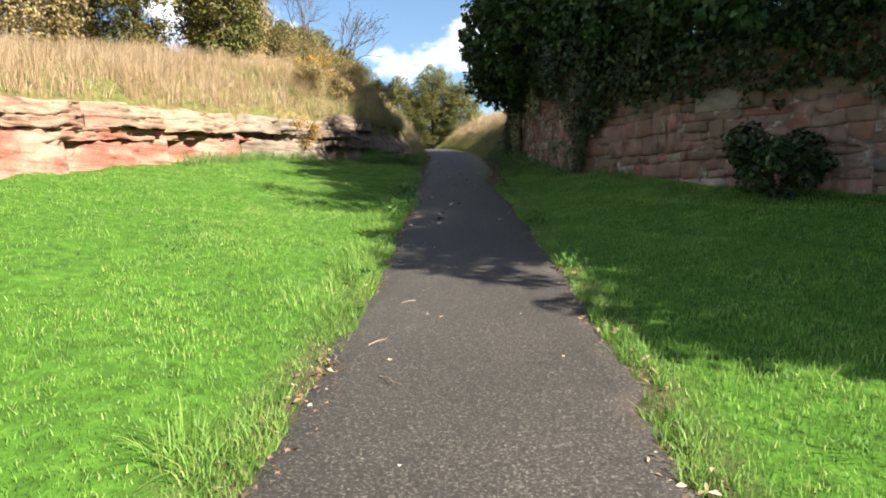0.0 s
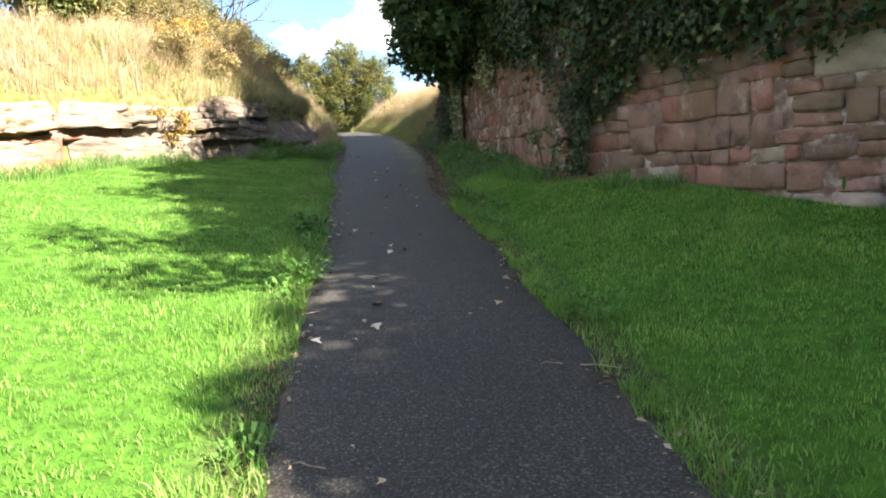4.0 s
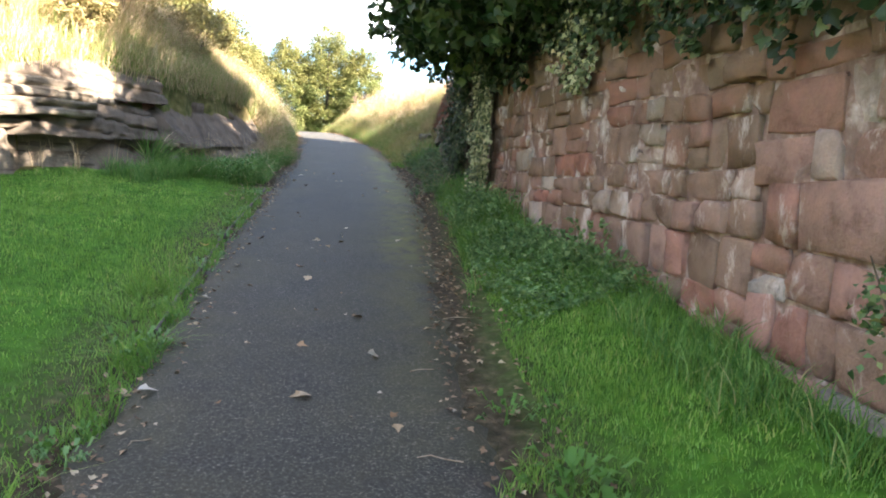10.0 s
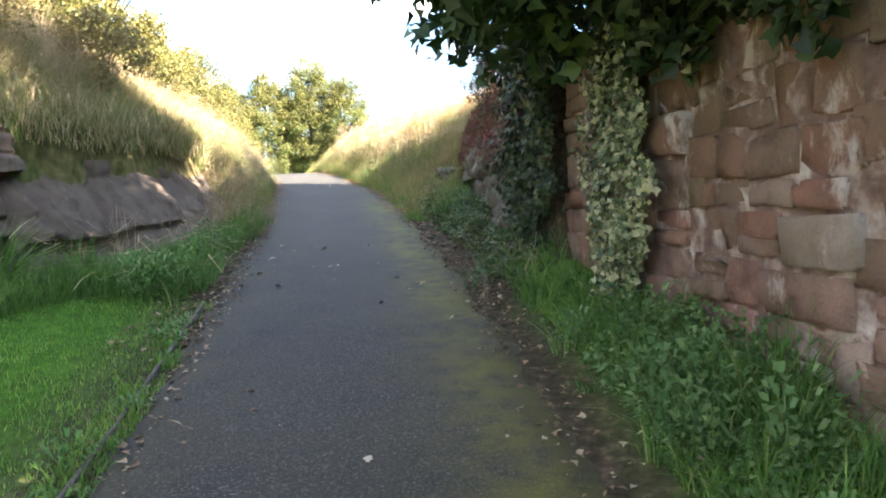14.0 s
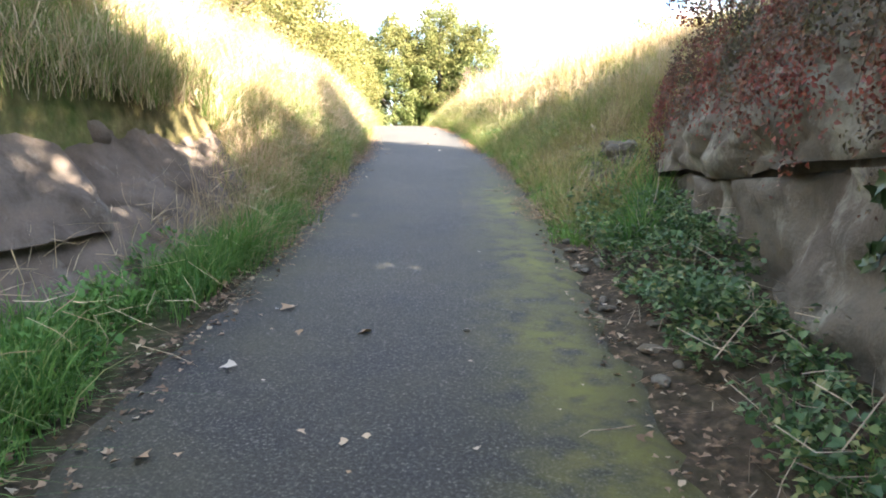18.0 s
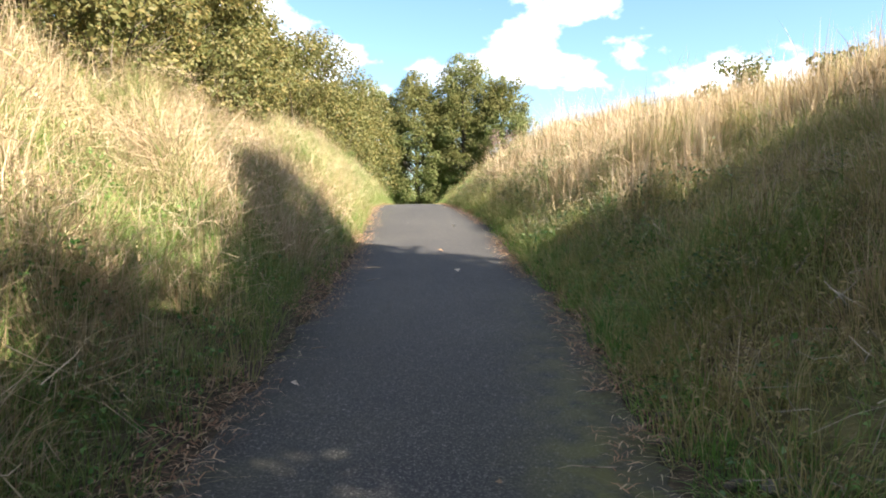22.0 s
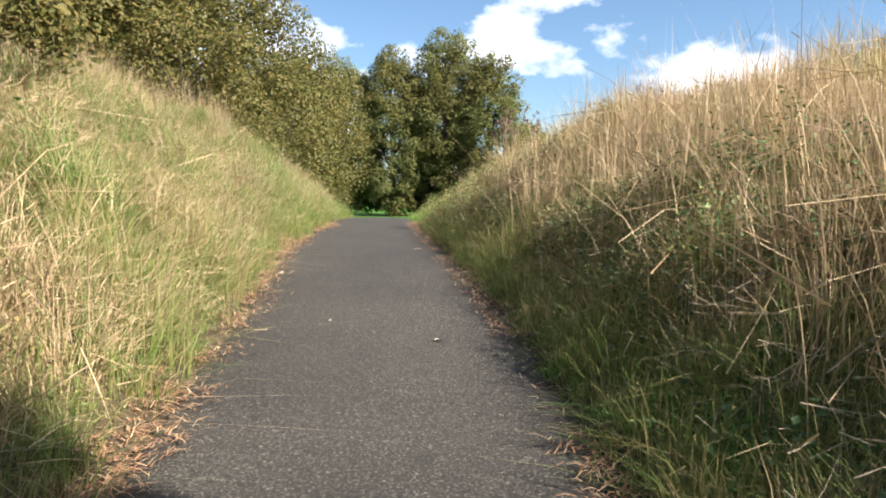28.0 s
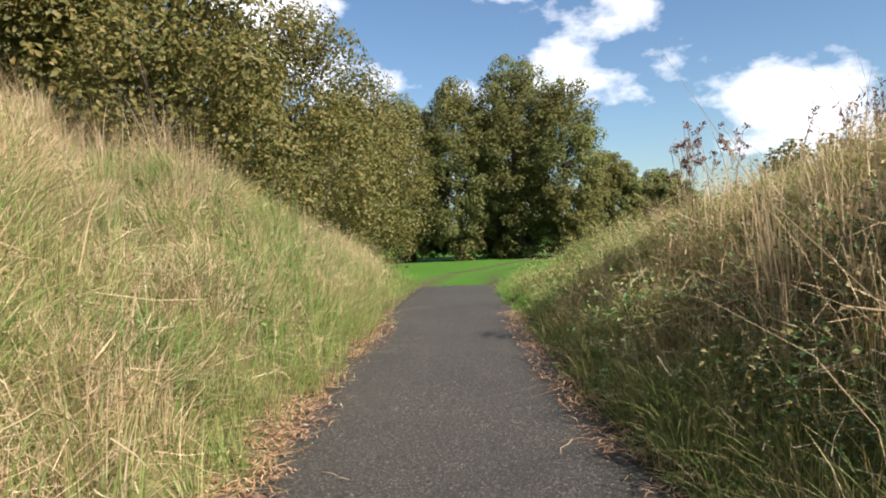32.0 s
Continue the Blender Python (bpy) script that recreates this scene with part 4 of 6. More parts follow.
stuff("long_grass", blades(P, r.uniform(0.10, 0.30, len(P)), r.uniform(0.005, 0.010, len(P)), r.uniform(0.5, 1.3, len(P)), r, 3), M_LUSH, "clumps of long green grass at the foot of the wall")

# banks beyond the rocks
def on_right(n, y0, y1, d0, d1, keep=None):
    P = scatter(n, y0, y1, lambda y: right_edge(y) + d0, lambda y: right_edge(y) + d1, r, keep)
    d = P[:, 0] - right_edge(P[:, 1])
    stones = (np.abs(P[:, 1] - 30.95) < 0.7) & (d > 0.42) & (d < 1.1) & (r.uniform(0, 1, len(P)) < 0.78)
    return P[~stones]


def on_left(n, y0, y1, e0, e1, keep=None):
    return scatter(n, y0, y1, lambda y: left_edge(y) - e0, lambda y: left_edge(y) - e1, r, keep)


stuff("bank_grass", tussocks(on_right(2700, 29.3, 50, 0.05, 2.6), 28, 0.14, (0.14, 0.46), (0.004, 0.008), (0.5, 1.5), r), M_OLIVE, "olive green rough grass on the shaded bank")
stuff("bank_grass", tussocks(on_right(1500, 30, 57, 1.6, 7.5), 24, 0.14, (0.35, 0.6), (0.005, 0.010), (0.3, 1.0), r), M_OLIVE, "olive green rough grass on the upper bank")
stuff("verge_grass", tussocks(on_right(420, 33, 57, 0.05, 0.7, patchy(1.9, 0.8, -0.2)), 40, 0.10, (0.16, 0.34), (0.004, 0.008), (0.6, 1.3), r), M_GREENBANK, "light green grass tufts at the foot of the bank")
stuff("verge_grass", tussocks(on_right(900, 29, 57, -0.04, 0.4), 22, 0.07, (0.08, 0.22), (0.004, 0.008), (0.5, 1.4), r), M_LAWN, "short green grass at the foot of the bank")
stuff("dry_grass", tussocks(on_right(1500, 29.8, 57, 0.9, 3.2, lambda x, y: r.uniform(0, 1, len(x)) < np.clip((x - right_edge(y) - np.interp(y, [36, 40, 44.5, 46.5], [1.7, 0.8, 0.8, 2.3])) / 1.0, 0.04, 1)), 32, 0.14, (0.30, 0.70), (0.0035, 0.0075), (0.1, 1.0), r, 3), M_DRY, "tall bleached dry grass stalks along the top of the bank")
stuff("dry_grass", tussocks(on_right(1000, 29.8, 60, 2.6, 8.5), 24, 0.2, (0.35, 0.75), (0.005, 0.010), (0.1, 0.9), r, 3), M_DRY, "tall bleached dry grass standing behind the bank")
stuff("tussock_grass", tussocks(on_right(210, 30, 54, 0.3, 2.6), 120, 0.28, (0.32, 0.55), (0.004, 0.008), (0.5, 1.3), r, 3), M_GREENBANK, "large drooping green tussocks on the bank")
stuff("tussock_grass", tussocks(on_left(320, 28.5, 56, 0.42, 2.6), 120, 0.28, (0.35, 0.60), (0.004, 0.008), (0.6, 1.4), r, 3), M_GREENBANK, "large drooping green tussocks overhanging the path")
stuff("tussock_grass", tussocks(on_left(330, 29, 54, 0.42, 2.4), 90, 0.24, (0.30, 0.60), (0.0035, 0.007), (0.7, 1.6), r, 3), M_STRAW, "large drooping bleached tussocks overhanging the path")
stuff("tussock_grass", tussocks(on_right(150, 36, 46.5, 0.9, 2.8), 60, 0.20, (0.5, 0.85), (0.004, 0.007), (0.03, 0.35), r, 3), M_DRY, "large drooping bleached tussocks on the bank")
P = on_right(3500, 38, 47, 0.5, 3.0, patchy(1.6, 2.0, -0.1))
stuff("dry_grass", blades(P, r.uniform(0.25, 0.7, len(P)), r.uniform(0.003, 0.006, len(P)), r.uniform(0.2, 1.5, len(P)), r, 4), M_STRAW, "loose broken straw-coloured stems on the bank")
stuff("bank_grass", tussocks(on_left(2900, 27.5, 57, 0.06, 2.8), 28, 0.12, (0.20, 0.52), (0.004, 0.008), (0.5, 1.5), r), M_GREENBANK, "mixed green and yellow rough grass on the sunny bank")
stuff("bank_grass", tussocks(on_left(1300, 27, 60, 2.4, 9.0), 24, 0.16, (0.3, 0.6), (0.005, 0.010), (0.4, 1.2), r), M_GREENBANK, "mixed green and yellow rough grass on the upper bank")
stuff("dry_grass", tussocks(on_left(1500, 28, 56, 0.38, 3.0, patchy(1.1, 5.0, -0.3)), 24, 0.14, (0.30, 0.75), (0.0035, 0.008), (0.4, 1.4), r, 3), M_DRY, "bent straw-coloured dry grass on the sunny bank")
stuff("dry_grass", tussocks(on_left(1100, 27, 60, 2.6, 10.0), 24, 0.18, (0.4, 0.85), (0.005, 0.010), (0.3, 1.1), r, 3), M_DRY, "straw-coloured dry grass on the upper bank")
P = np.concatenate([scatter(1700, 2, 21.5, lambda y: cliff_x(y) - 6, lambda y: cliff_x(y) - 0.3, r), scatter(700, 2, 24, lambda y: cliff_x(y) - 14, lambda y: cliff_x(y) - 5, r)])
stuff("dry_grass", tussocks(P, 22, 0.16, (0.35, 0.8), (0.007, 0.014), (0.2, 0.9), r, 3), M_DRY, "thick pale dry grass on the slope above the rock face")
P = scatter(950, 21.5, 31, lambda y: cliff_x(y) - 2.4, lambda y: cliff_x(y) - 0.75, r)
stuff("bank_grass", tussocks(P, 24, 0.14, (0.3, 0.65), (0.005, 0.010), (0.6, 1.6), r), M_DRY, "trailing dry grass over the low rocks")
P = scatter(760, 21.0, 31.5, lambda y: cliff_x(y) - 3.2, lambda y: cliff_x(y) - 0.70, r, patchy(1.2, 2.9, -0.25))
stuff("dry_grass", tussocks(P, 30, 0.14, (0.45, 0.95), (0.004, 0.009), (0.4, 1.3), r, 3), M_STRAW, "pale straw clumps on the steep slope above the low rocks")
P = scatter(900, 21.0, 31, lambda y: cliff_x(y) - 2.0, lambda y: cliff_x(y) - 0.72, r)
stuff("bank_grass", tussocks(P, 24, 0.16, (0.25, 0.55), (0.004, 0.009), (0.5, 1.5), r), M_GREENBANK, "green and yellow rough grass on the steep slope above the low rocks")
n = 6000
fy_ = r.uniform(21.5, 31.2, n)
fx_ = cliff_x(fy_) - r.uniform(0.16, 0.42, n)
f0, f1 = ground_z(cliff_x(fy_) + 0.3, fy_), ground_z(cliff_x(fy_) - 0.5, fy_)
P = np.stack([fx_, fy_, f0 + (f1 - f0) * r.uniform(0.78, 1.1, n)], 1)
for k, mt, lab in ((0, M_STRAW, "hanging pale dry grass on the steep face above the low rocks"), (1, M_GREENBANK, "hanging green grass on the steep face above the low rocks")):
    Q = P[k::2]
    m = len(Q)
    stuff("bank_grass", blades(Q, r.uniform(0.2, 0.55, m), r.uniform(0.004, 0.009, m), r.uniform(0.5, 1.7, m), r, 3), mt, lab)
P = scatter(60, 21.8, 30.5, lambda y: cliff_x(y) - 0.45, lambda y: cliff_x(y) + 0.35, r)
P[:, 2] = ground_z(cliff_x(P[:, 1]) + 0.6, P[:, 1]) + 0.25 + 1.15 * np.clip((cliff_x(P[:, 1]) + 0.35 - P[:, 0]) / 0.8, 0, 1)
stuff("dry_stems", tussocks(P, 12, 0.08, (0.25, 0.8), (0.004, 0.008), (0.1, 0.7), r, 3), M_STRAW, "thin straw stalks growing from cracks in the low rocks")
P = scatter(90, 23.8, 30.0, lambda y: cliff_x(y) + 0.5, lambda y: cliff_x(y) + 0.8, r)
stuff("long_grass", tussocks(P, 26, 0.12, (0.2, 0.45), (0.005, 0.010), (0.5, 1.4), r), M_LUSH, "tufts of lush green grass below the low rocks")


def tangle(P, h, length, width):
    """Broken stems lying across the grass at random heights and angles."""
    n = len(P)
    a = r.uniform(0, 2 * np.pi, n)
    u = np.stack([np.cos(a), np.sin(a), r.normal(0, 0.45, n)], 1) * (length * r.uniform(0.4, 1.0, n))[:, None]
    b = P + np.array([0, 0, 1.0]) * (h * r.uniform(0.2, 1.0, n))[:, None]
    bend = r.normal(0, 0.06, (n, 3)) * length
    w = np.stack([-np.sin(a), np.cos(a), np.full(n, 0.6)], 1) * (width * r.uniform(0.5, 1.0, n))[:, None] * 0.5
    verts = np.stack([b - w, b + w, b + u * 0.5 + bend - w * 0.9, b + u * 0.5 + bend + w * 0.9, b + u], 1).reshape(-1, 3)
    tri = np.array([(0, 1, 3), (0, 3, 2), (2, 3, 4)])
    return verts, (np.arange(n)[:, None, None] * 5 + tri[None]).reshape(-1, 3)


mound = lambda s, seed, cut: (lambda x, y: wob(x, y, s, seed) + 0.4 * wob(x, y, s * 2.7, seed + 1) > cut)
stuff("dry_grass", tussocks(on_left(430, 27.5, 43, 0.3, 3.6, mound(1.4, 4.0, 0.15)), 46, 0.20, (0.55, 1.0), (0.0035, 0.008), (0.5, 1.5), r, 3), M_STRAW, "tall leaning straw clumps on the sunny bank")
stuff("dry_grass", tussocks(on_left(420, 27.5, 50, 0.2, 2.6, mound(1.7, 1.0, 0.2)), 50, 0.18, (0.45, 0.85), (0.0035, 0.008), (0.5, 1.6), r, 3), M_DRY, "brown leaning grass clumps on the sunny bank")
stuff("dry_grass", tussocks(on_right(420, 30.5, 52, 1.2, 4.2, mound(1.3, 2.0, 0.1)), 44, 0.20, (0.4, 0.8), (0.003, 0.007), (0.2, 1.1), r, 3), M_STRAW, "tall upright straw clumps on the bank")
stuff("dry_grass", tussocks(on_right(520, 30.5, 50, 0.3, 2.6, mound(1.6, 3.0, 0.0)), 40, 0.20, (0.3, 0.65), (0.0035, 0.007), (0.5, 1.4), r, 3), M_DRY, "brown leaning grass clumps on the shaded bank")
stuff("dry_stems", tussocks(on_right(200, 36, 48, 0.7, 3.0), 7, 0.18, (0.6, 1.15), (0.004, 0.007), (0.15, 1.0), r, 3), M_STRAW, "thin pale standing dead stems on the bank")
stuff("tussock_grass", tussocks(on_left(300, 39.5, 52, 0.12, 2.8, mound(1.2, 2.5, -0.15)), 70, 0.24, (0.45, 0.9), (0.004, 0.009), (0.4, 1.4), r, 3), M_GREENBANK, "tall soft green and straw tussocks crowding the path")
stuff("tussock_grass", tussocks(on_left(170, 41.0, 50, 0.3, 3.4, mound(1.0, 0.6, 0.1)), 80, 0.26, (0.4, 0.75), (0.004, 0.009), (0.5, 1.4), r, 3), M_LUSH, "fresh green grass clumps on the sunny bank")
stuff("dry_grass", tussocks(on_left(110, 43, 51, 1.6, 4.5), 26, 0.22, (0.7, 1.2), (0.004, 0.008), (0.2, 0.8), r, 3), M_DRY, "brown dead grass standing on the skyline of the sunny bank")
stuff("broken_stems", tangle(on_right(2600, 30.5, 50, 0.15, 1.6), 0.40, 0.36, 0.0055), M_TWIGLIGHT, "brown broken stems tangled low in the bank grass")
stuff("broken_stems", tangle(on_right(3400, 36, 49, 0.4, 2.8), 0.55, 0.40, 0.005), M_STRAW, "pale broken stems tangled in the bank grass")
stuff("broken_stems", tangle(scatter(420, 23.5, 31.5, lambda y: right_edge(y) + 0.05, lambda y: np.minimum(right_edge(y) + 1.1, 2.3), r), 0.35, 0.4, 0.006), M_TWIGLIGHT, "dead bramble stems below the grey outcrop")
stuff("broken_stems", tangle(scatter(420, 23.5, 31.0, lambda y: cliff_x(y) - 0.2, lambda y: left_edge(y), r), 0.6, 0.4, 0.006), M_STRAW, "dead grass stems hanging over the low rocks")
stuff("verge_grass", tussocks(on_right(130, 30.5, 40, 0.02, 0.9, patchy(1.3, 1.2, 0.0)), 40, 0.13, (0.18, 0.38), (0.005, 0.010), (0.5, 1.3), r), M_LUSH, "fresh green grass clumps at the foot of the bank")
stuff("broken_stems", tangle(on_left(4800, 33, 54, 0.1, 2.8), 0.50, 0.34, 0.0048), M_STRAW, "pale broken stems tangled in the sunny bank grass")

stuff("dry_grass", tussocks(on_left(330, 36.5, 47, 0.25, 3.2, mound(1.1, 5.5, -0.2)), 48, 0.22, (0.35, 0.7), (0.0035, 0.008), (0.7, 1.6), r, 3), M_STRAW, "matted golden straw clumps on the sunny bank")
stuff("broken_stems", tangle(on_left(6000, 36.5, 47, 0.15, 2.8, mound(1.1, 5.5, -0.3)), 0.60, 0.30, 0.006), M_DRY, "matted brown broken stems in the sunny bank grass")
stuff("dry_stems", tangle(on_left(60, 37, 46, 0.4, 2.6), 0.7, 1.0, 0.007), M_STRAW, "long pale stalks leaning over the sunny bank")
stuff("dry_stems", tussocks(on_right(120, 37.5, 46, 0.5, 2.6), 6, 0.16, (0.7, 1.45), (0.004, 0.007), (0.1, 0.8), r, 4), M_STRAW, "tall thin bleached stalks standing in the bank undergrowth")
stuff("dry_stems", tangle(on_right(240, 36.5, 46, 0.3, 2.6), 0.75, 1.15, 0.0075), M_STRAW, "long pale stalks fallen across the bank undergrowth")


# tumbled stones at the end of the outcrop
def loose_stone(x, y, w, h):
    bm = bmesh.new()
    bmesh.ops.create_icosphere(bm, subdivisions=3, radius=1.0)
    sx, sy, q = w * r.uniform(0.7, 1.0), w * r.uniform(0.8, 1.2), r.uniform(0, 20)
    for v in bm.verts:
        c = v.co.copy()
        big = max(abs(c.x), abs(c.y), abs(c.z)) ** 0.9
        k = (1 + 0.5 * noise.noise(c * 1.3 + Vector((q, 0, 0))) + 0.22 * noise.noise(c * 4 + Vector((0, q, 0)))) / big
        v.co = Vector((c.x * k * sx / 2, c.y * k * sy / 2, c.z * k * h / 2))
    me = bpy.data.meshes.new("stone")
    bm.to_mesh(me)
    bm.free()
    me.materials.append(M_OUTCROP)
    ob = tagged(new("stone", me), "dark rough sandstone lump lying in the bank", "stone", "tumbled stones by the outcrop")
    ob.matrix_basis = Matrix.Translation((x, y, float(ground_z(x, y)) + h * 0.12)) @ Euler((r.uniform(-0.3, 0.3), r.uniform(-0.5, -0.1), r.uniform(0, 6.28))).to_matrix().to_4x4()


for x, y, w, h in [(1.72, 30.55, 0.30, 0.24), (1.84, 30.98, 0.34, 0.24), (1.62, 30.90, 0.20, 0.15), (2.02, 31.3, 0.28, 0.2), (1.76, 31.30, 0.22, 0.16), (1.90, 31.62, 0.2, 0.14), (1.52, 30.5, 0.16, 0.12), (1.72, 30.22, 0.2, 0.16), (1.86, 30.74, 0.2, 0.16), (1.60, 31.15, 0.15, 0.11)]:
    loose_stone(x, y, w, h)

# straw and dead leaves lying along the path edges
def lying(base, length, width, r):
    n = len(base)
    a = r.uniform(0, 2 * np.pi, n)
    u = np.stack([np.cos(a), np.sin(a), r.normal(0, 0.08, n)], 1) * length[:, None]
    v = np.stack([-np.sin(a), np.cos(a), np.zeros(n)], 1) * width[:, None]
    b = base + np.array([0, 0, 0.03])
    verts = np.stack([b - v, b + v, b + u * 0.5 + v * 0.8 + np.array([0, 0, 0.012]), b + u, b + u * 0.5 - v * 0.8 + np.array([0, 0, 0.012])], 1).reshape(-1, 3)
    tri = np.array([(0, 1, 2), (0, 2, 4), (4, 2, 3)])
    return verts, (np.arange(n)[:, None, None] * 5 + tri[None]).reshape(-1, 3)


P = np.concatenate([scatter(2600, 27, 52, lambda y: left_edge(y) - 0.2, lambda y: left_edge(y) + 0.28, r), scatter(2200, 30, 52, lambda y: right_edge(y) - 0.25, lambda y: right_edge(y) + 0.2, r)])
stuff("straw_litter", lying(P, r.uniform(0.04, 0.20, len(P)), r.uniform(0.0012, 0.0035, len(P)), r), M_STRAW, "broken straw scattered along the path edges", "litter")
P = np.concatenate([scatter(8000, 27, 51, lambda y: left_edge(y) - 0.15, lambda y: left_edge(y) + 0.34 * r.uniform(0, 1, len(y)), r, patchy(1.3, 2.4, -0.35)), scatter(8000, 30, 51, lambda y: right_edge(y) - 0.38 * r.uniform(0, 1, len(y)), lambda y: right_edge(y) + 0.15, r, patchy(1.1, 1.4, -0.35))])
P[:, 2] += 0.03
stuff("leaf_litter", lying(P, r.uniform(0.04, 0.14, len(P)), r.uniform(0.0018, 0.0055, len(P)), r), M_RUST, "rusty brown dead grass and leaf litter along the path", "litter")
P = np.concatenate([scatter(1500, -3, 30, lambda y: left_edge(y) - 0.12, lambda y: left_edge(y) + 0.22, r, patchy(1.3, 0.4, -0.2)),
                    scatter(1800, -3, 31, lambda y: right_edge(y) - 0.16, lambda y: right_edge(y) + 0.15, r, patchy(1.2, 3.4, -0.2))])
P[:, 2] += 0.035
up = np.tile(np.array([[0, 0, 1.0]]), (len(P), 1))
stuff("leaf_litter", leaves(P, up * 1.4, r.uniform(0.02, 0.06, len(P)), r, 0.6, 0.15), M_LITTER, "small dead leaves gathered along the path edges", "litter")

# single fallen leaves on the tarmac
lm = []
for k in range(5):
    v, f = leaves(np.zeros((1, 3)), np.array([[0, 0, 3.0]]), np.array([1.0]), r, 0.7, 0.22, lobed=True)
    lm.append(mesh_arrays("fallen_leaf", v, f, M_LEAFLITTER))
for i in range(190):
    y = r.uniform(9, 27) if i < 150 else r.uniform(-1, 46)
    t = r.beta(0.7, 0.9)
    x = float(left_edge(y) + 0.1 + (right_edge(y) - left_edge(y) - 0.2) * t)
    ob = tagged(new("fallen_leaf", lm[i % 5]), "dry curled dead leaf lying on the tarmac", "leaf", "fallen leaves on the path")
    s = 0.022 + 0.075 * r.uniform(0, 1) ** 2
    ob.matrix_basis = Matrix.Translation((x, y, float(path_z(y)) + 0.040 + s * 0.12)) @ Euler((r.uniform(-0.25, 0.25), r.uniform(-0.25, 0.25), r.uniform(0, 6.28))).to_matrix().to_4x4() @ Matrix.Scale(s, 4)
for x, y, s, mt, lab in [(-0.24, 19.4, 0.10, M_YELLOW, "large yellow fallen leaf at the lawn edge"), (0.82, 18.73, 0.085, M_RUST, "curled orange-brown leaf lying on the tarmac"), (0.29, 18.66, 0.10, M_LEAFLITTER, "torn grey-brown dead leaf lying on the tarmac"), (-0.05, 18.9, 0.07, M_LEAFLITTER, "dry curled dead leaf lying on the tarmac")]:
    v, f = leaves(np.zeros((1, 3)), np.array([[0, 0, 3.0]]), np.array([1.0]), r, 0.8, 0.25, lobed=True)
    ob = tagged(new("fallen_leaf", mesh_arrays("fallen_leaf", v, f, mt)), lab, "leaf", "fallen leaves on the path")
    ob.matrix_basis = Matrix.Translation((x, y, float(path_z(y)) + 0.040 + s * 0.12)) @ Euler((r.uniform(-0.2, 0.2), r.uniform(-0.2, 0.2), r.uniform(0, 6.28))).to_matrix().to_4x4() @ Matrix.Scale(s, 4)
for i in range(46):
    y = r.uniform(1, 47)
    side = r.uniform(0, 1) < 0.5
    x = float(left_edge(y) + r.uniform(0.0, 0.5)) if side else float(right_edge(y) - r.uniform(0.0, 0.45))
    a, L = r.uniform(0, 6.28), r.uniform(0.08, 0.3)
    q = np.array([[0, 0, 0], [L * 0.4, 0.012, 0.006], [L * 0.75, -0.006, 0.008], [L, 0.02, 0.0]])
    ob = tagged(new("twig", mesh_arrays("twig", *tube(q, [0.004, 0.0035, 0.003, 0.0015], 5), M_TWIG, True)), "thin broken twig lying at the path edge", "twig", "twigs by the path")
    ob.matrix_basis = Matrix.Translation((x, y, float(path_z(y)) + 0.042)) @ Euler((0, 0, a)).to_matrix().to_4x4()


# ---- leafy weeds ----
def rosette(name, x, y, size, n, mat, label, r, tall=0.5, group="weeds by the path", slim=0.42):
    """A clump of broad stalked leaves."""
    z = float(ground_z(x, y))
    a = r.uniform(0, 2 * np.pi, n)
    rad = size * r.uniform(0.05, 0.55, n)
    hh = size * tall * r.uniform(0.2, 1.0, n)
    tip = np.stack([np.cos(a), np.sin(a), r.uniform(0.1, 0.9, n)], 1)
    at = np.stack([rad * np.cos(a), rad * np.sin(a), hh], 1)
    side = np.stack([-np.sin(a), np.cos(a), np.zeros(n)], 1)
    L = (size * r.uniform(0.12, 0.30, n) * (0.8 if tall > 0.7 else 1.0))[:, None]
    W = L * slim * 0.5
    mid = at + tip * L * 0.5 + np.array([0, 0, 0.02])
    end = at + tip * L * np.array([1, 1, 0.55])
    q1 = at + tip * L * 0.22
    verts = np.stack([at, q1 + side * W * 0.8, mid + side * W, end, mid - side * W, q1 - side * W * 0.8, mid - np.array([0, 0, 1.0]) * W * 0.3], 1).reshape(-1, 3)
    tri = np.array([(0, 1, 6), (1, 2, 6), (2, 3, 6), (3, 4, 6), (4, 5, 6), (5, 0, 6)])
    faces = (np.arange(n)[:, None, None] * 7 + tri[None]).reshape(-1, 3)
    plant = empty(name, (x, y, z), label, "plant", group)
    if name == "nettle":
        part("foliage", mesh_arrays("foliage", verts, faces, mat), plant)
    else:
        for i in range(n):
            part("leaf", mesh_arrays("leaf", verts[7 * i:7 * i + 7], tri, mat), plant)
    h1 = float(at[:, 2].max()) * 0.9
    part("stem", mesh_arrays("stem", *tube([(0, 0, -0.03), (0.01, 0.0, h1 * 0.5), (0.0, 0.015, h1)], [0.007, 0.006, 0.003], 5), mat, True), plant)
    return plant


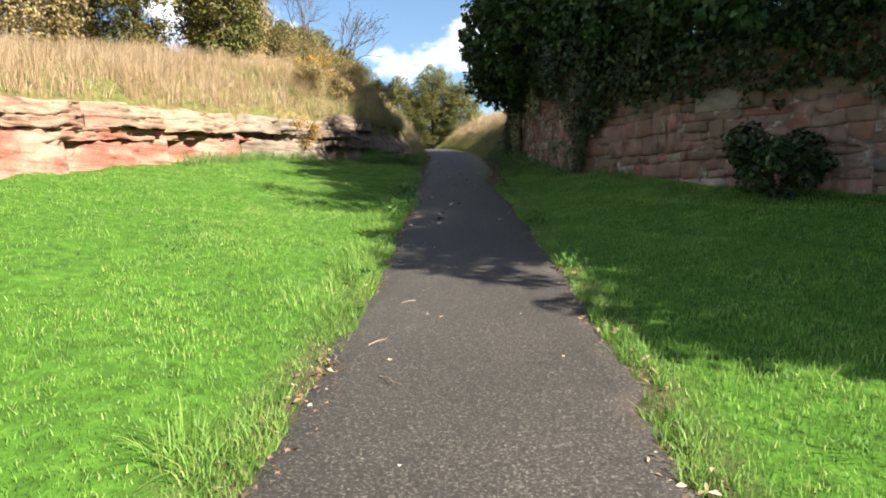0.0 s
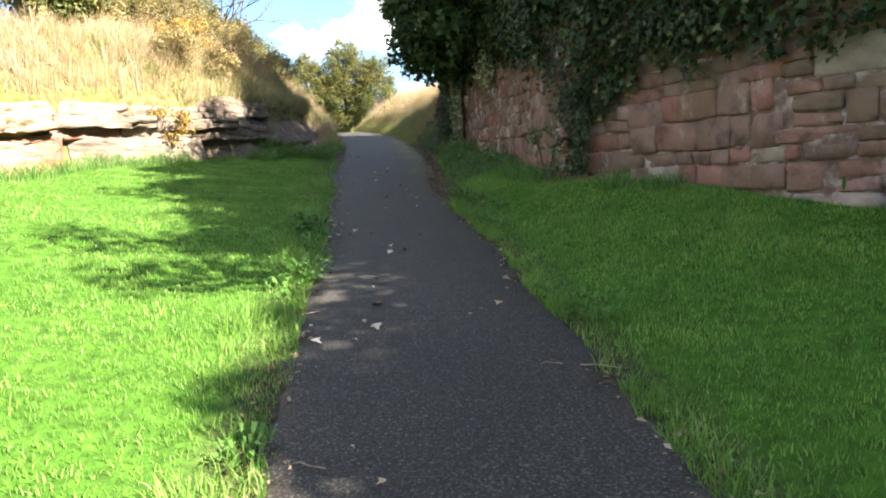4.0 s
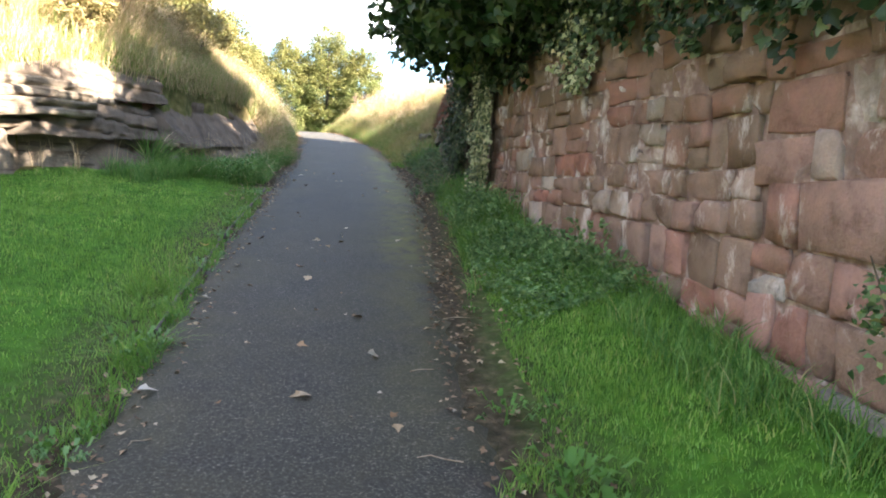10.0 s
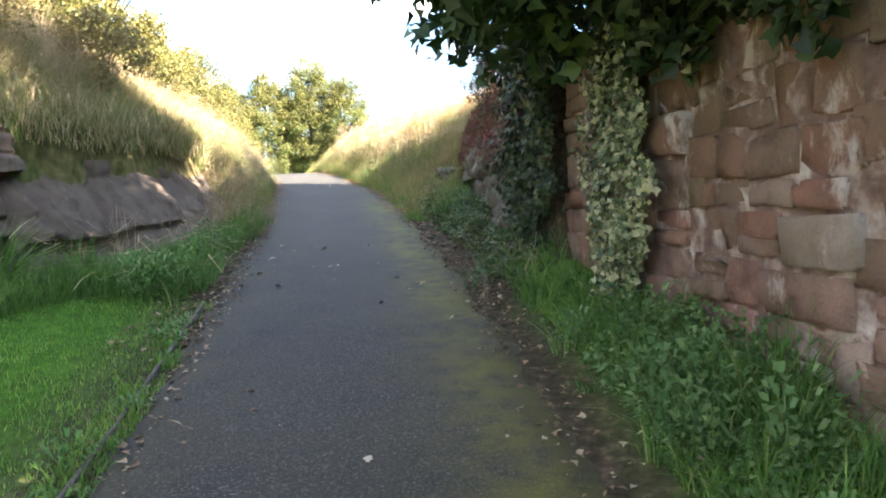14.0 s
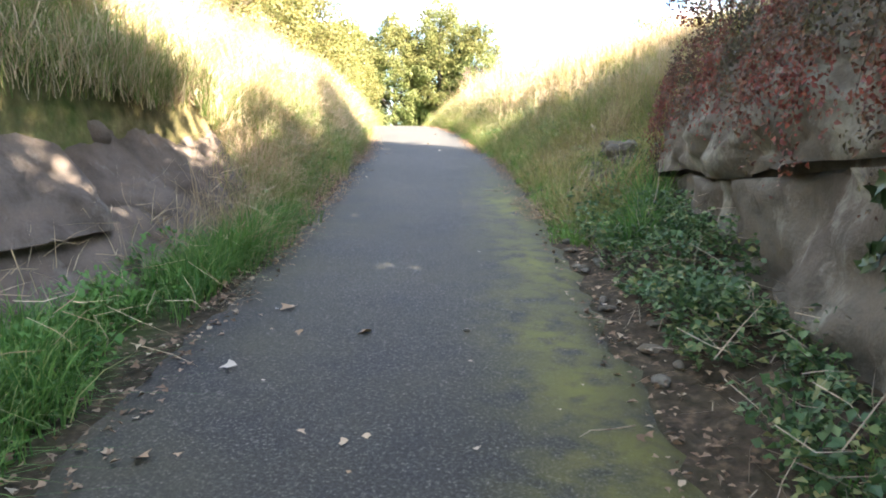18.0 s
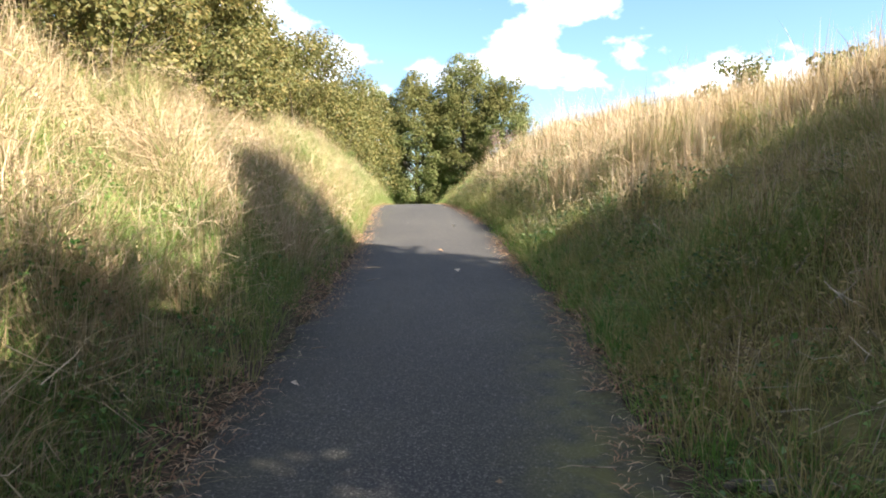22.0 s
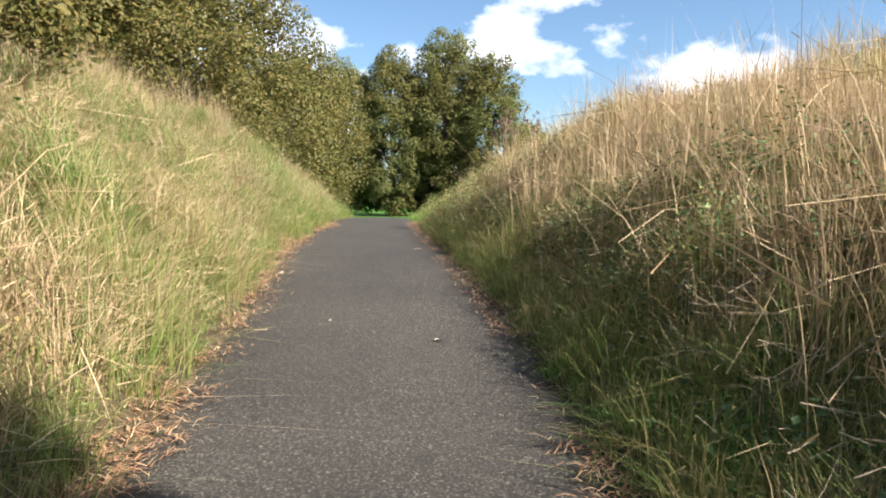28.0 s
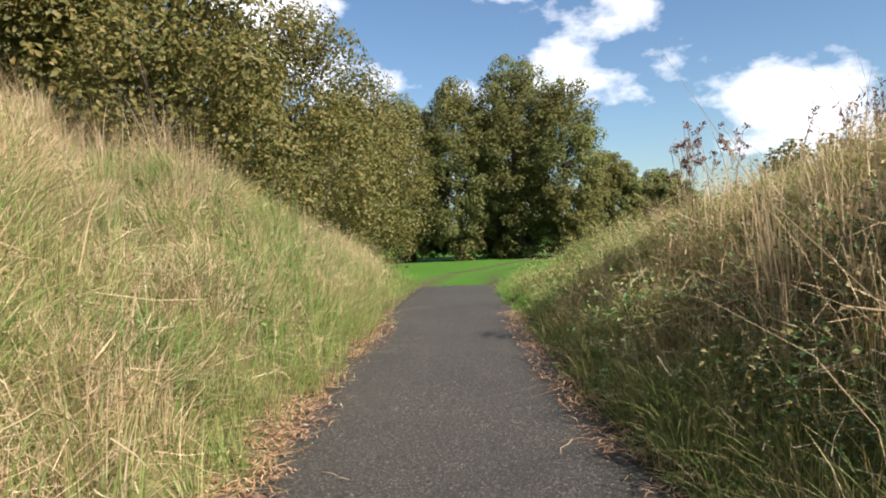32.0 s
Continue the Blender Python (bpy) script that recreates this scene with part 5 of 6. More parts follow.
for sd, off, y, s, n in [(0, 0.02, 10.6, 0.46, 80), (0, 0.10, 10.1, 0.30, 40), (0, 0.10, 5.6, 0.30, 34), (0, 0.05, 7.6, 0.24, 30), (0, 0.08, 11.9, 0.34, 44), (0, 0.0, 12.6, 0.28, 36), (0, 0.0, 14.5, 0.26, 30), (0, 0.06, 16.4, 0.28, 30),
                         (1, 0.05, 6.4, 0.30, 36), (1, 0.15, 9.3, 0.38, 48), (1, 0.05, 9.9, 0.28, 30), (1, 0.1, 13.4, 0.26, 30), (1, 0.2, 15.1, 0.36, 46), (1, 0.1, 15.8, 0.26, 30), (0, 0.1, 20.9, 0.26, 34), (0, 0.1, 22.9, 0.30, 38)]:
    x = float(right_edge(y) + off) if sd else float(left_edge(y) - off)
    rosette("weed", x, y, s, n, M_WEED, "leafy green weed clump growing at the path edge", r)
for i in range(44):
    y = r.uniform(-2, 22)
    x = float(left_edge(y) - r.uniform(0.2, 4)) if i % 2 else float(right_edge(y) + r.uniform(0.15, 1.0))
    rosette("dandelion", x, y, r.uniform(0.12, 0.22), 14, M_WEED, "flat dandelion rosette in the lawn", r, 0.2, "dandelions in the lawn", 0.3)
for i in range(26):
    y = r.uniform(17.0, 22.4)
    x = float(wall_x(y) - r.uniform(0.12, 0.75))
    rosette("nettle", x, y, r.uniform(0.22, 0.42), 60, M_NETTLE, "dark green nettles crowding the foot of the wall", r, 1.0, "nettles below the wall", 0.5)
for i in range(16):
    y = r.uniform(23.6, 29.6)
    x = r.uniform(1.75, 2.25)
    rosette("nettle", x, y, r.uniform(0.24, 0.38), 60, M_BRAMBLE, "green nettles and brambles below the grey outcrop", r, 0.9, "nettles below the outcrop", 0.55)
for i in range(12):
    y = r.uniform(23.5, 28)
    rosette("weed", float(left_edge(y) - r.uniform(0.1, 0.6)), y, r.uniform(0.25, 0.4), 40, M_WEED, "leafy weeds below the low rocks", r, 0.8)


rosette("weed", 0.66, 12.98, 0.52, 90, M_WEED, "large broad-leaved dock spreading over the path edge", r, 0.45, slim=0.5)
for x, y, sz, n in [(2.62, 14.86, 0.34, 34), (2.98, 14.16, 0.34, 30), (2.84, 12.85, 0.42, 34), (0.38, 15.3, 0.24, 24), (0.12, 17.3, 0.22, 24)]:
    rosette("weed", x, y, sz * 0.85, n, M_WEED, "broad-leaved green weed in the grass beside the path", r, 0.4, slim=0.55)
for i in range(16):
    y = 15.0 + 0.56 * i + r.uniform(-0.2, 0.2)
    rosette("weed", float(left_edge(y) - r.uniform(-0.06, 0.05)), y, r.uniform(0.14, 0.26), 20, M_WEED if i % 3 else M_NETTLE, "small leafy weed rooted in the tarmac edge", r, 0.5)
for i in range(9):
    y = r.uniform(23.9, 25.6)
    rosette("nettle", float(left_edge(y) - r.uniform(0.25, 0.95)), y, r.uniform(0.28, 0.42), 60, M_WEED, "dark green nettles at the end of the lawn", r, 0.95, "nettles below the low rocks", 0.5)
for x, y, n, hh, wd, mt, lab in [(-2.55, 24.05, 300, 0.66, 0.016, M_LUSH, "large arching grass tussock at the end of the lawn"), (-2.05, 24.5, 200, 0.55, 0.014, M_LUSH, "arching grass tussock at the end of the lawn"), (0.50, 14.2, 110, 0.26, 0.009, M_LAWN, "soft grass tuft leaning over the path edge"), (4.36, 13.45, 150, 0.42, 0.012, M_LUSH, "arching grass tuft at the foot of the wall"), (4.05, 14.95, 16, 0.62, 0.007, M_STRAW, "dry dead stems standing by the wall")]:
    tagged(part("grass_tuft", mesh_arrays("grass_tuft", *tussocks(np.array([[x, y, float(ground_z(x, y))]]), n, 0.19, (hh * 0.8, hh * 1.15), (wd * 0.5, wd), (0.6, 1.2), r, 3), mt)), lab, "grass")


# low leafy ground cover
def ground_cover(P, h, size, mat, label, slim=0.6):
    x, y = P[:, 0], P[:, 1]
    hh = h * (0.55 + 0.6 * wob(x, y, 2.4, 0.3) + 0.25 * wob(x, y, 6.1, 1.3))
    keep = hh > 0.03
    P, hh = P[keep], hh[keep]
    at = P + np.array([0, 0, 1.0]) * (hh * r.uniform(0.15, 1.0, len(P)) ** 0.6)[:, None]
    stuff("ground_cover", leaves(at, np.tile([[0, 0, 1.0]], (len(at), 1)), size * r.uniform(0.5, 1.4, len(at)), r, slim, 0.2), mat, label, "plants")


ground_cover(scatter(8500, 17.2, 21.8, lambda y: np.maximum(right_edge(y) + 0.25, wall_x(y) - 1.05), lambda y: wall_x(y) - 0.06, r), 0.24, 0.042, M_NETTLE, "nettles and small weeds crowding the foot of the wall")
ground_cover(scatter(8000, 24.4, 30.2, lambda y: right_edge(y) + 0.16, lambda y: np.minimum(right_edge(y) + 1.2, 2.3), r, patchy(1.9, 2.8, -0.5)), 0.34, 0.046, M_BRAMBLE, "brambles and leafy weeds below the grey outcrop", 0.75)
ground_cover(scatter(2200, 21.5, 24.3, lambda y: right_edge(y) + 0.25, lambda y: wall_x(y) - 0.06, r, patchy(2.5, 1.1, -0.1)), 0.14, 0.04, M_WEED, "low weeds at the end of the wall")
ground_cover(scatter(15000, 30, 52, lambda y: right_edge(y) + 0.1, lambda y: right_edge(y) + 2.0, r, patchy(1.4, 0.9, -0.45)), 0.36, 0.034, M_OLIVE, "dry olive herbs among the bank grass", 0.4)
ground_cover(scatter(15000, 28, 52, lambda y: left_edge(y) - 2.4, lambda y: left_edge(y) - 0.15, r, patchy(1.3, 3.9, -0.3)), 0.42, 0.034, M_GREENBANK, "mixed leafy herbs among the sunny bank grass", 0.4)
ground_cover(scatter(13000, 45.0, 55, lambda y: right_edge(y) + 0.2, lambda y: right_edge(y) + 3.4, r, patchy(1.2, 1.7, -0.6)), 0.55, 0.045, M_OLIVE, "thick olive herbs and brambles at the crest of the path", 0.5)
ground_cover(scatter(7000, 45.0, 54, lambda y: right_edge(y) + 0.15, lambda y: right_edge(y) + 2.6, r, patchy(1.5, 0.2, 0.0)), 0.5, 0.045, M_NETTLE, "dark green herbs and brambles at the crest of the path", 0.6)
ground_cover(on_right(17000, 37.5, 46.0, 0.35, 2.1, patchy(1.1, 0.5, -0.35)), 0.5, 0.036, M_BRAMBLE, "dark mossy green undergrowth on the bank", 0.6)
ground_cover(on_right(12000, 30.3, 39, 0.3, 3.4, patchy(0.9, 2.2, -0.2)), 0.5, 0.034, M_BROWNBUSH, "dry brown and olive herbs on the shaded bank", 0.5)
ground_cover(on_right(8000, 33.0, 37.6, 0.3, 1.9, patchy(1.2, 1.5, -0.1)), 0.42, 0.034, M_BRAMBLE, "dark green undergrowth on the shaded bank", 0.6)
ground_cover(on_right(5200, 30.8, 37, 0.02, 1.0, patchy(1.5, 1.6, -0.1)), 0.3, 0.045, M_WEED, "fresh green herbs at the foot of the shaded bank", 0.6)
ground_cover(on_left(7000, 30, 40, 0.2, 2.8, patchy(1.2, 1.1, 0.0)), 0.55, 0.036, M_BROWNBUSH, "dry brown herbs among the sunny bank grass", 0.5)
ground_cover(on_left(5000, 29.5, 39, 0.05, 1.4, patchy(1.4, 3.1, 0.05)), 0.42, 0.042, M_WEED, "green leafy herbs at the foot of the sunny bank", 0.6)
stuff("broken_stems", tangle(on_left(3000, 29, 37, 0.2, 2.6), 0.7, 0.5, 0.006), M_DRY, "bent brown stems lying across the sunny bank grass")
stuff("tussock_grass", tussocks(scatter(95, 42.5, 51, lambda y: left_edge(y) - 2.3, lambda y: left_edge(y) - 0.55, r, patchy(0.9, 2.6, -0.1)), 110, 0.26, (0.32, 0.55), (0.004, 0.009), (0.5, 1.3), r, 3), M_LUSH, "fresh green grass tussocks on the sunny bank")
ground_cover(scatter(3600, 23.4, 29.6, lambda y: left_edge(y) - 0.75, lambda y: left_edge(y) - 0.1, r, patchy(2.2, 1.9, 0.0)), 0.22, 0.055, M_WEED, "leafy green weeds along the low rocks", 0.7)
ground_cover(scatter(6500, 30, 50, lambda y: right_edge(y) + 0.05, lambda y: right_edge(y) + 1.6, r, patchy(1.2, 4.1, 0.15)), 0.32, 0.05, M_NETTLE, "dark green herbs at the foot of the bank")
ground_cover(scatter(7000, 36, 52, lambda y: left_edge(y) - 3.2, lambda y: left_edge(y) - 0.3, r, patchy(0.9, 2.6, 0.25)), 0.5, 0.05, M_WEED, "patch of green leafy herbs on the sunny bank")
stuff("long_grass", tussocks(scatter(105, 24.0, 28.6, lambda y: cliff_x(y) + 0.55, lambda y: left_edge(y) - 0.2, r, patchy(1.6, 2.7, -0.15)), 60, 0.12, (0.28, 0.52), (0.005, 0.010), (0.7, 1.4), r, 3), M_LUSH, "lush arching tufts of long grass at the end of the lawn")
stuff("long_grass", tussocks(scatter(70, 19.5, 24.4, lambda y: right_edge(y) + 0.25, lambda y: wall_x(y) - 0.1, r), 36, 0.10, (0.25, 0.45), (0.005, 0.010), (0.5, 1.2), r, 3), M_LUSH, "arching tufts of long grass at the wall foot")
for x, y, n, hh, mt, lab in [(1.95, 29.5, 260, 0.62, M_LUSH, "large lush grass tuft at the foot of the grey outcrop"), (1.72, 28.7, 160, 0.5, M_LUSH, "lush grass tuft at the foot of the grey outcrop"), (1.75, 30.1, 120, 0.42, M_RUST, "brown withered clump at the foot of the grey outcrop"), (2.95, 20.7, 170, 0.5, M_LUSH, "arching grass tuft at the foot of the wall"), (2.55, 19.6, 150, 0.48, M_LUSH, "arching grass tuft at the foot of the wall")]:
    tagged(part("grass_tuft", mesh_arrays("grass_tuft", *tussocks(np.array([[x, y, 0.0]]), n, 0.17, (hh, hh * 1.15), (0.005, 0.011), (0.7, 1.2), r, 3), mt)), lab, "grass")
P = np.concatenate([scatter(420, 15, 30, lambda y: left_edge(y) - 0.05, lambda y: left_edge(y) + 0.26, r), scatter(900, 22, 31, lambda y: left_edge(y) - 0.45, lambda y: left_edge(y) + 0.30 * r.uniform(0, 1, len(y)), r, patchy(1.5, 0.3, -0.3)), scatter(800, 14, 31, lambda y: right_edge(y) - 0.2, lambda y: right_edge(y) + 0.4, r)])
P[:, 2] += 0.045
stuff("leaf_litter", leaves(P, np.tile([[0, 0, 1.6]], (len(P), 1)), r.uniform(0.02, 0.05, len(P)), r, 0.6, 0.25, True), M_LITTER, "large dry brown leaves gathered at the path edge", "litter")


# ---- ivy and overhanging trees by the wall ----
def curtain(y0, y1, top, bottom, n, off, size, r, lobed=True):
    """Ivy leaves on the wall face between y0 and y1, hanging from top to a ragged bottom(y)."""
    y = r.uniform(y0, y1, n)
    lo = bottom(y) + 0.28 * wob(y, y * 0, 5.5, 1.0) + 0.15 * wob(y, y * 0, 14, 2.0)
    z = lo + (top - lo) * r.uniform(0, 1, n) ** 0.9
    thick = off * (0.35 + 0.65 * np.clip((z - lo) / 0.8, 0, 1)) * (0.7 + 0.4 * wob(y, z, 3.0))
    x = wall_x(y) - 0.10 - thick * r.uniform(0.1, 1.0, n)
    k = z < top
    at = np.stack([x, y, z], 1)[k]
    nrm = np.tile(np.array([[-0.9, -0.25, 0.35]]), (len(at), 1))
    return leaves(at, nrm, size * r.uniform(0.6, 1.35, len(at)), r, 0.9, 0.15, lobed)


r = np.random.default_rng(77)
ivy = empty("ivy", (3.6, 13.0, 3.0), "dense dark ivy hanging over the wall top", "ivy")
inv = Matrix.Translation((-3.6, -13.0, -3.0))
bot = lambda y: np.interp(y, [5, 10.5, 12, 13.4, 14.0, 14.5, 14.9, 15.2, 15.6, 17, 18.5, 20, 22.5], [2.3, 2.75, 2.95, 2.95, 2.45, 2.25, 2.7, 3.25, 3.5, 3.7, 3.95, 4.05, 4.1])
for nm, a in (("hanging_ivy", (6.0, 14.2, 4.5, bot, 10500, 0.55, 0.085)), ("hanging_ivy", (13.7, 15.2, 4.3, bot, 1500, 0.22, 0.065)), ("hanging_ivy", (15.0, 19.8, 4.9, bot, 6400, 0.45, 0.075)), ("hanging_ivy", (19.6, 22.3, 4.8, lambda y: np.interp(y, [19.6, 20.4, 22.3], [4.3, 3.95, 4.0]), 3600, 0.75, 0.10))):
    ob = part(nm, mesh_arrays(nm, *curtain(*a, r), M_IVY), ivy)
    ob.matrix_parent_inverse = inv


def ivy_column(name, x, y, z0, z1, w, dx, n, size, mat, label):
    t = r.uniform(0, 1, n)
    wd = w * (0.28 + 0.72 * np.sin(np.pi * (0.14 + 0.66 * t))) * (1 + 0.38 * wob(t * 6, t * 0, 2.0, x))
    a = r.uniform(-1, 1, n)
    gap = wob(a * 2.2 + x, t * 5, 1.6, y) > -0.50
    t, a, wd, n = t[gap], a[gap], wd[gap], int(gap.sum())
    at = np.stack([x - dx * np.sqrt(np.clip(1 - a * a, 0, 1)) * r.uniform(0.4, 1.0, n) * (1 + 0.7 * wob(a * 1.6, t * 4, 2.3, x)) - 0.05, y + a * wd * 0.5, z0 + (z1 - z0) * t], 1)
    nrm = np.stack([-np.ones(n), a * 0.6 - 0.3, np.full(n, 0.3)], 1)
    col = empty(name, (x, y, z0), label, "ivy")
    ob = part("foliage", mesh_arrays("foliage", *leaves(at, nrm, size * r.uniform(0.6, 1.3, n), r, 0.9, 0.12, True), mat), col)
    ob.matrix_parent_inverse = Matrix.Translation((-x, -y, -z0))
    q = [(x + 0.02, y + 0.05 * math.sin(i * 2.0), z0 - 0.2 + (z1 - z0 + 0.3) * i / 6) for i in range(7)]
    ob = part("stem", mesh_arrays("stem", *tube(q, np.linspace(0.045, 0.02, 7), 7), M_BARK, True), col)
    ob.matrix_parent_inverse = Matrix.Translation((-x, -y, -z0))


ivy_column("ivy_column", 2.80, 22.55, 2.45, 4.6, 1.05, 0.22, 5600, 0.052, M_IVY_PALE, "pale variegated ivy trailing down the end of the wall")
ivy_column("ivy_column", 2.62, 25.0, 2.3, 4.75, 1.7, 0.34, 6500, 0.065, M_IVY, "dark ivy growing up the rock after the wall")
ivy_column("ivy_tuft", 3.38, 18.9, 3.5, 4.5, 0.6, 0.25, 1200, 0.055, M_IVY_PALE, "pale ivy tuft hanging over the wall top")

ivy_column("ivy_column", 4.28, 14.35, 1.75, 3.0, 0.62, 0.24, 1500, 0.055, M_IVY, "dark ivy strand trailing down the wall to the grass")

# sycamore crowns over the wall
def sycamore(bx, by, blobs, cnt, lab, lobed=True):
    """A leafy tree: trunk, limbs to the first blobs, a crown on blobs (x, y, z, radius)."""
    tree = empty("sycamore", (bx, by, float(ground_z(bx, by)) - 0.2), lab, "tree")
    inv = Matrix.Translation(-Vector(tree.location))
    zb = tree.location.z
    tp = [tube([(bx, by, zb), (bx - 0.1, by + 0.1, zb + 1.4), (bx - 0.3, by, zb + 2.8), (bx - 0.2, by - 0.2, zb + 4.6)], [0.28, 0.24, 0.18, 0.08], 10)]
    for x, y, z, rad in blobs[:10]:
        s0 = np.array([bx - 0.15, by, zb + 1.8])
        e0 = np.array([x, y, z])
        tp.append(tube([s0, s0 * 0.55 + e0 * 0.45 + np.array([0, 0, 0.35]), e0], [0.10, 0.06, 0.015], 6))
    ob = part("trunk", mesh_arrays("trunk", *join_arrays(tp), M_BARK, True), tree)
    ob.matrix_parent_inverse = inv
    fine = []
    for x, y, z, rad in blobs:
        m = int(10 + rad * 9)
        fine.append(crown_blobs(x, y, z, rad, rad, rad * 0.85, m, r, (0.22, 0.42)))
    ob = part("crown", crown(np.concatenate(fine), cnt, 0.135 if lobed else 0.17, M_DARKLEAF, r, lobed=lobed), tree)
    ob.matrix_parent_inverse = inv


sycamore(5.2, 19.4, [(2.75, 20.0, 4.5, 0.45), (2.95, 19.3, 4.5, 0.4), (2.65, 20.9, 4.5, 0.45), (2.7, 20.6, 4.5, 0.6), (2.6, 19.2, 4.75, 0.6), (3.4, 19.6, 6.0, 1.7), (2.6, 21.0, 5.6, 1.35), (2.2, 20.2, 5.2, 0.9), (1.9, 18.8, 5.4, 0.75), (2.6, 18.0, 5.2, 0.9), (4.6, 20.5, 7.4, 2.2), (3.2, 17.6, 6.4, 1.5), (1.5, 20.4, 5.8, 0.6), (4.9, 17.5, 7.2, 2.0), (2.3, 19.4, 6.6, 1.0), (5.4, 19.0, 9.2, 1.9)], 25000, "dark leafy sycamore overhanging the path from above the wall")
# blobs past y 25 lie out of view, added to shade the rocks opposite
sycamore(5.6, 23.6, [(2.7, 22.4, 4.4, 0.5), (5.2, 23.6, 6.8, 1.9), (2.0, 22.0, 5.3, 0.95), (1.75, 21.3, 5.1, 0.62), (3.6, 22.6, 6.2, 1.6), (1.5, 21.9, 5.6, 0.6), (2.5, 22.6, 4.9, 0.7), (2.9, 21.6, 7.2, 1.5), (2.2, 23.4, 4.95, 0.75), (2.6, 24.2, 5.05, 0.9), (1.8, 22.9, 4.9, 0.55), (1.75, 23.0, 4.6, 0.5), (2.3, 22.4, 4.5, 0.5), (2.6, 23.2, 4.5, 0.5), (1.55, 22.2, 4.65, 0.45), (2.9, 21.6, 4.4, 0.45), (2.2, 23.8, 4.6, 0.5), (3.4, 25.6, 6.9, 1.3), (4.3, 27.2, 7.6, 1.5), (5.0, 29.0, 8.2, 1.5), (4.6, 22.5, 9.0, 1.7)], 25000, "dark leafy sycamore overhanging the end of the wall")
sycamore(7.0, 14.6, [(5.6, 14.0, 5.2, 1.6), (4.7, 15.6, 5.3, 1.4), (4.5, 17.0, 5.5, 1.4), (5.2, 13.1, 4.2, 0.8), (4.3, 15.1, 4.4, 0.7), (6.6, 14.2, 7.0, 2.2), (5.3, 16.0, 6.8, 1.7), (3.9, 16.6, 4.8, 0.7), (4.7, 12.6, 4.6, 0.8), (4.05, 14.2, 4.7, 0.7), (6.6, 14.5, 9.2, 2.0), (6.9, 12.6, 8.0, 1.6), (3.5, 16.2, 5.7, 0.9), (3.0, 17.4, 5.8, 0.9), (3.9, 15.0, 5.6, 1.0), (4.7, 13.4, 5.6, 1.1), (2.7, 18.4, 5.9, 0.9)], 34000, "dense dark tree standing above the sandstone wall")
sycamore(8.8, 10.2, [(6.6, 12.2, 5.3, 1.7), (7.9, 10.4, 5.2, 1.8), (6.1, 11.4, 4.1, 0.8), (9.0, 8.9, 5.4, 1.9), (7.3, 10.3, 3.9, 0.9), (8.6, 11.6, 7.2, 2.3), (9.8, 7.4, 4.6, 1.5), (5.3, 11.2, 4.5, 0.8), (6.0, 9.8, 4.3, 0.9), (7.2, 8.4, 4.3, 1.0), (8.4, 11.5, 9.4, 2.0), (7.4, 8.8, 7.6, 1.7)], 22000, "dense dark ivy-clad tree standing above the sandstone wall")
# never in view: crown added to shade the path and right lawn
sycamore(13.0, 5.0, [(10.8, 6.2, 5.0, 1.7), (12.5, 4.2, 5.2, 2.0), (12.2, 7.2, 6.8, 2.2), (11.5, 2.6, 5.0, 1.5), (10.6, 3.2, 4.2, 1.4), (13.6, 3.0, 5.6, 1.8), (11.6, 5.0, 3.8, 1.1), (14.5, 5.5, 6.5, 2.2), (11.5, 5.0, 6.9, 1.5), (9.8, 3.9, 6.3, 1.3), (9.5, 5.2, 6.3, 1.3), (9.4, 6.6, 6.5, 1.4), (9.6, 2.4, 4.6, 1.1), (10.8, 1.6, 4.3, 1.1), (9.6, 5.4, 5.4, 1.2), (11.2, 4.6, 8.3, 1.4), (10.2, 5.3, 7.4, 1.2), (12.4, 4.0, 8.9, 1.4), (11.6, 3.0, 5.6, 1.4), (10.6, 2.6, 5.2, 1.2)], 60000, "out-of-view dark tree added beyond the wall to shade lawn and path", False)

# second unseen tree, added so wall, canopy and lawn fall into shade
sycamore(13.6, 9.6, [(12.0, 9.4, 8.0, 1.9), (13.4, 8.2, 9.6, 2.1), (13.6, 10.6, 10.2, 2.2), (12.2, 11.4, 8.6, 1.9), (14.6, 9.4, 11.4, 1.8), (11.2, 10.4, 6.6, 1.7), (11.0, 8.2, 6.8, 1.6), (13.2, 12.6, 9.4, 1.9), (10.4, 12.2, 7.4, 1.6), (12.6, 6.6, 8.0, 1.8), (9.6, 10.8, 6.2, 1.4), (9.4, 13.4, 7.6, 1.6), (12.6, 7.4, 11.6, 1.5), (13.6, 6.9, 12.8, 1.2), (11.8, 7.9, 10.2, 1.4)], 42000, "out-of-view tall dark tree added behind the wall to deepen its shade", False)


def bush(name, x, y, w, h, n, leaf, mat, label, z=None, category="shrub", stems=7):
    zb = float(ground_z(x, y)) - 0.05 if z is None else z
    b = empty(name, (x, y, zb), label, category)
    inv = Matrix.Translation((-x, -y, -zb))
    bl = crown_blobs(x, y, zb + h * 0.52, w * 0.42, w * 0.42, h * 0.42, 22, r, (0.22, 0.42))
    ob = part("foliage", crown(bl, n, leaf, mat, r, name="foliage"), b)
    ob.matrix_parent_inverse = inv
    for i in range(stems):
        a = r.uniform(0, 6.28)
        e0 = np.array([x + math.cos(a) * w * 0.35, y + math.sin(a) * w * 0.35, zb + h * r.uniform(0.6, 0.95)])
        s0 = np.array([x, y, zb])
        ob = part("stem", mesh_arrays("stem", *tube([s0, s0 * 0.5 + e0 * 0.5 + np.array([0, 0, h * 0.12]), e0], [0.011, 0.008, 0.003], 5), M_BARK, True), b)
        ob.matrix_parent_inverse = inv
    return b


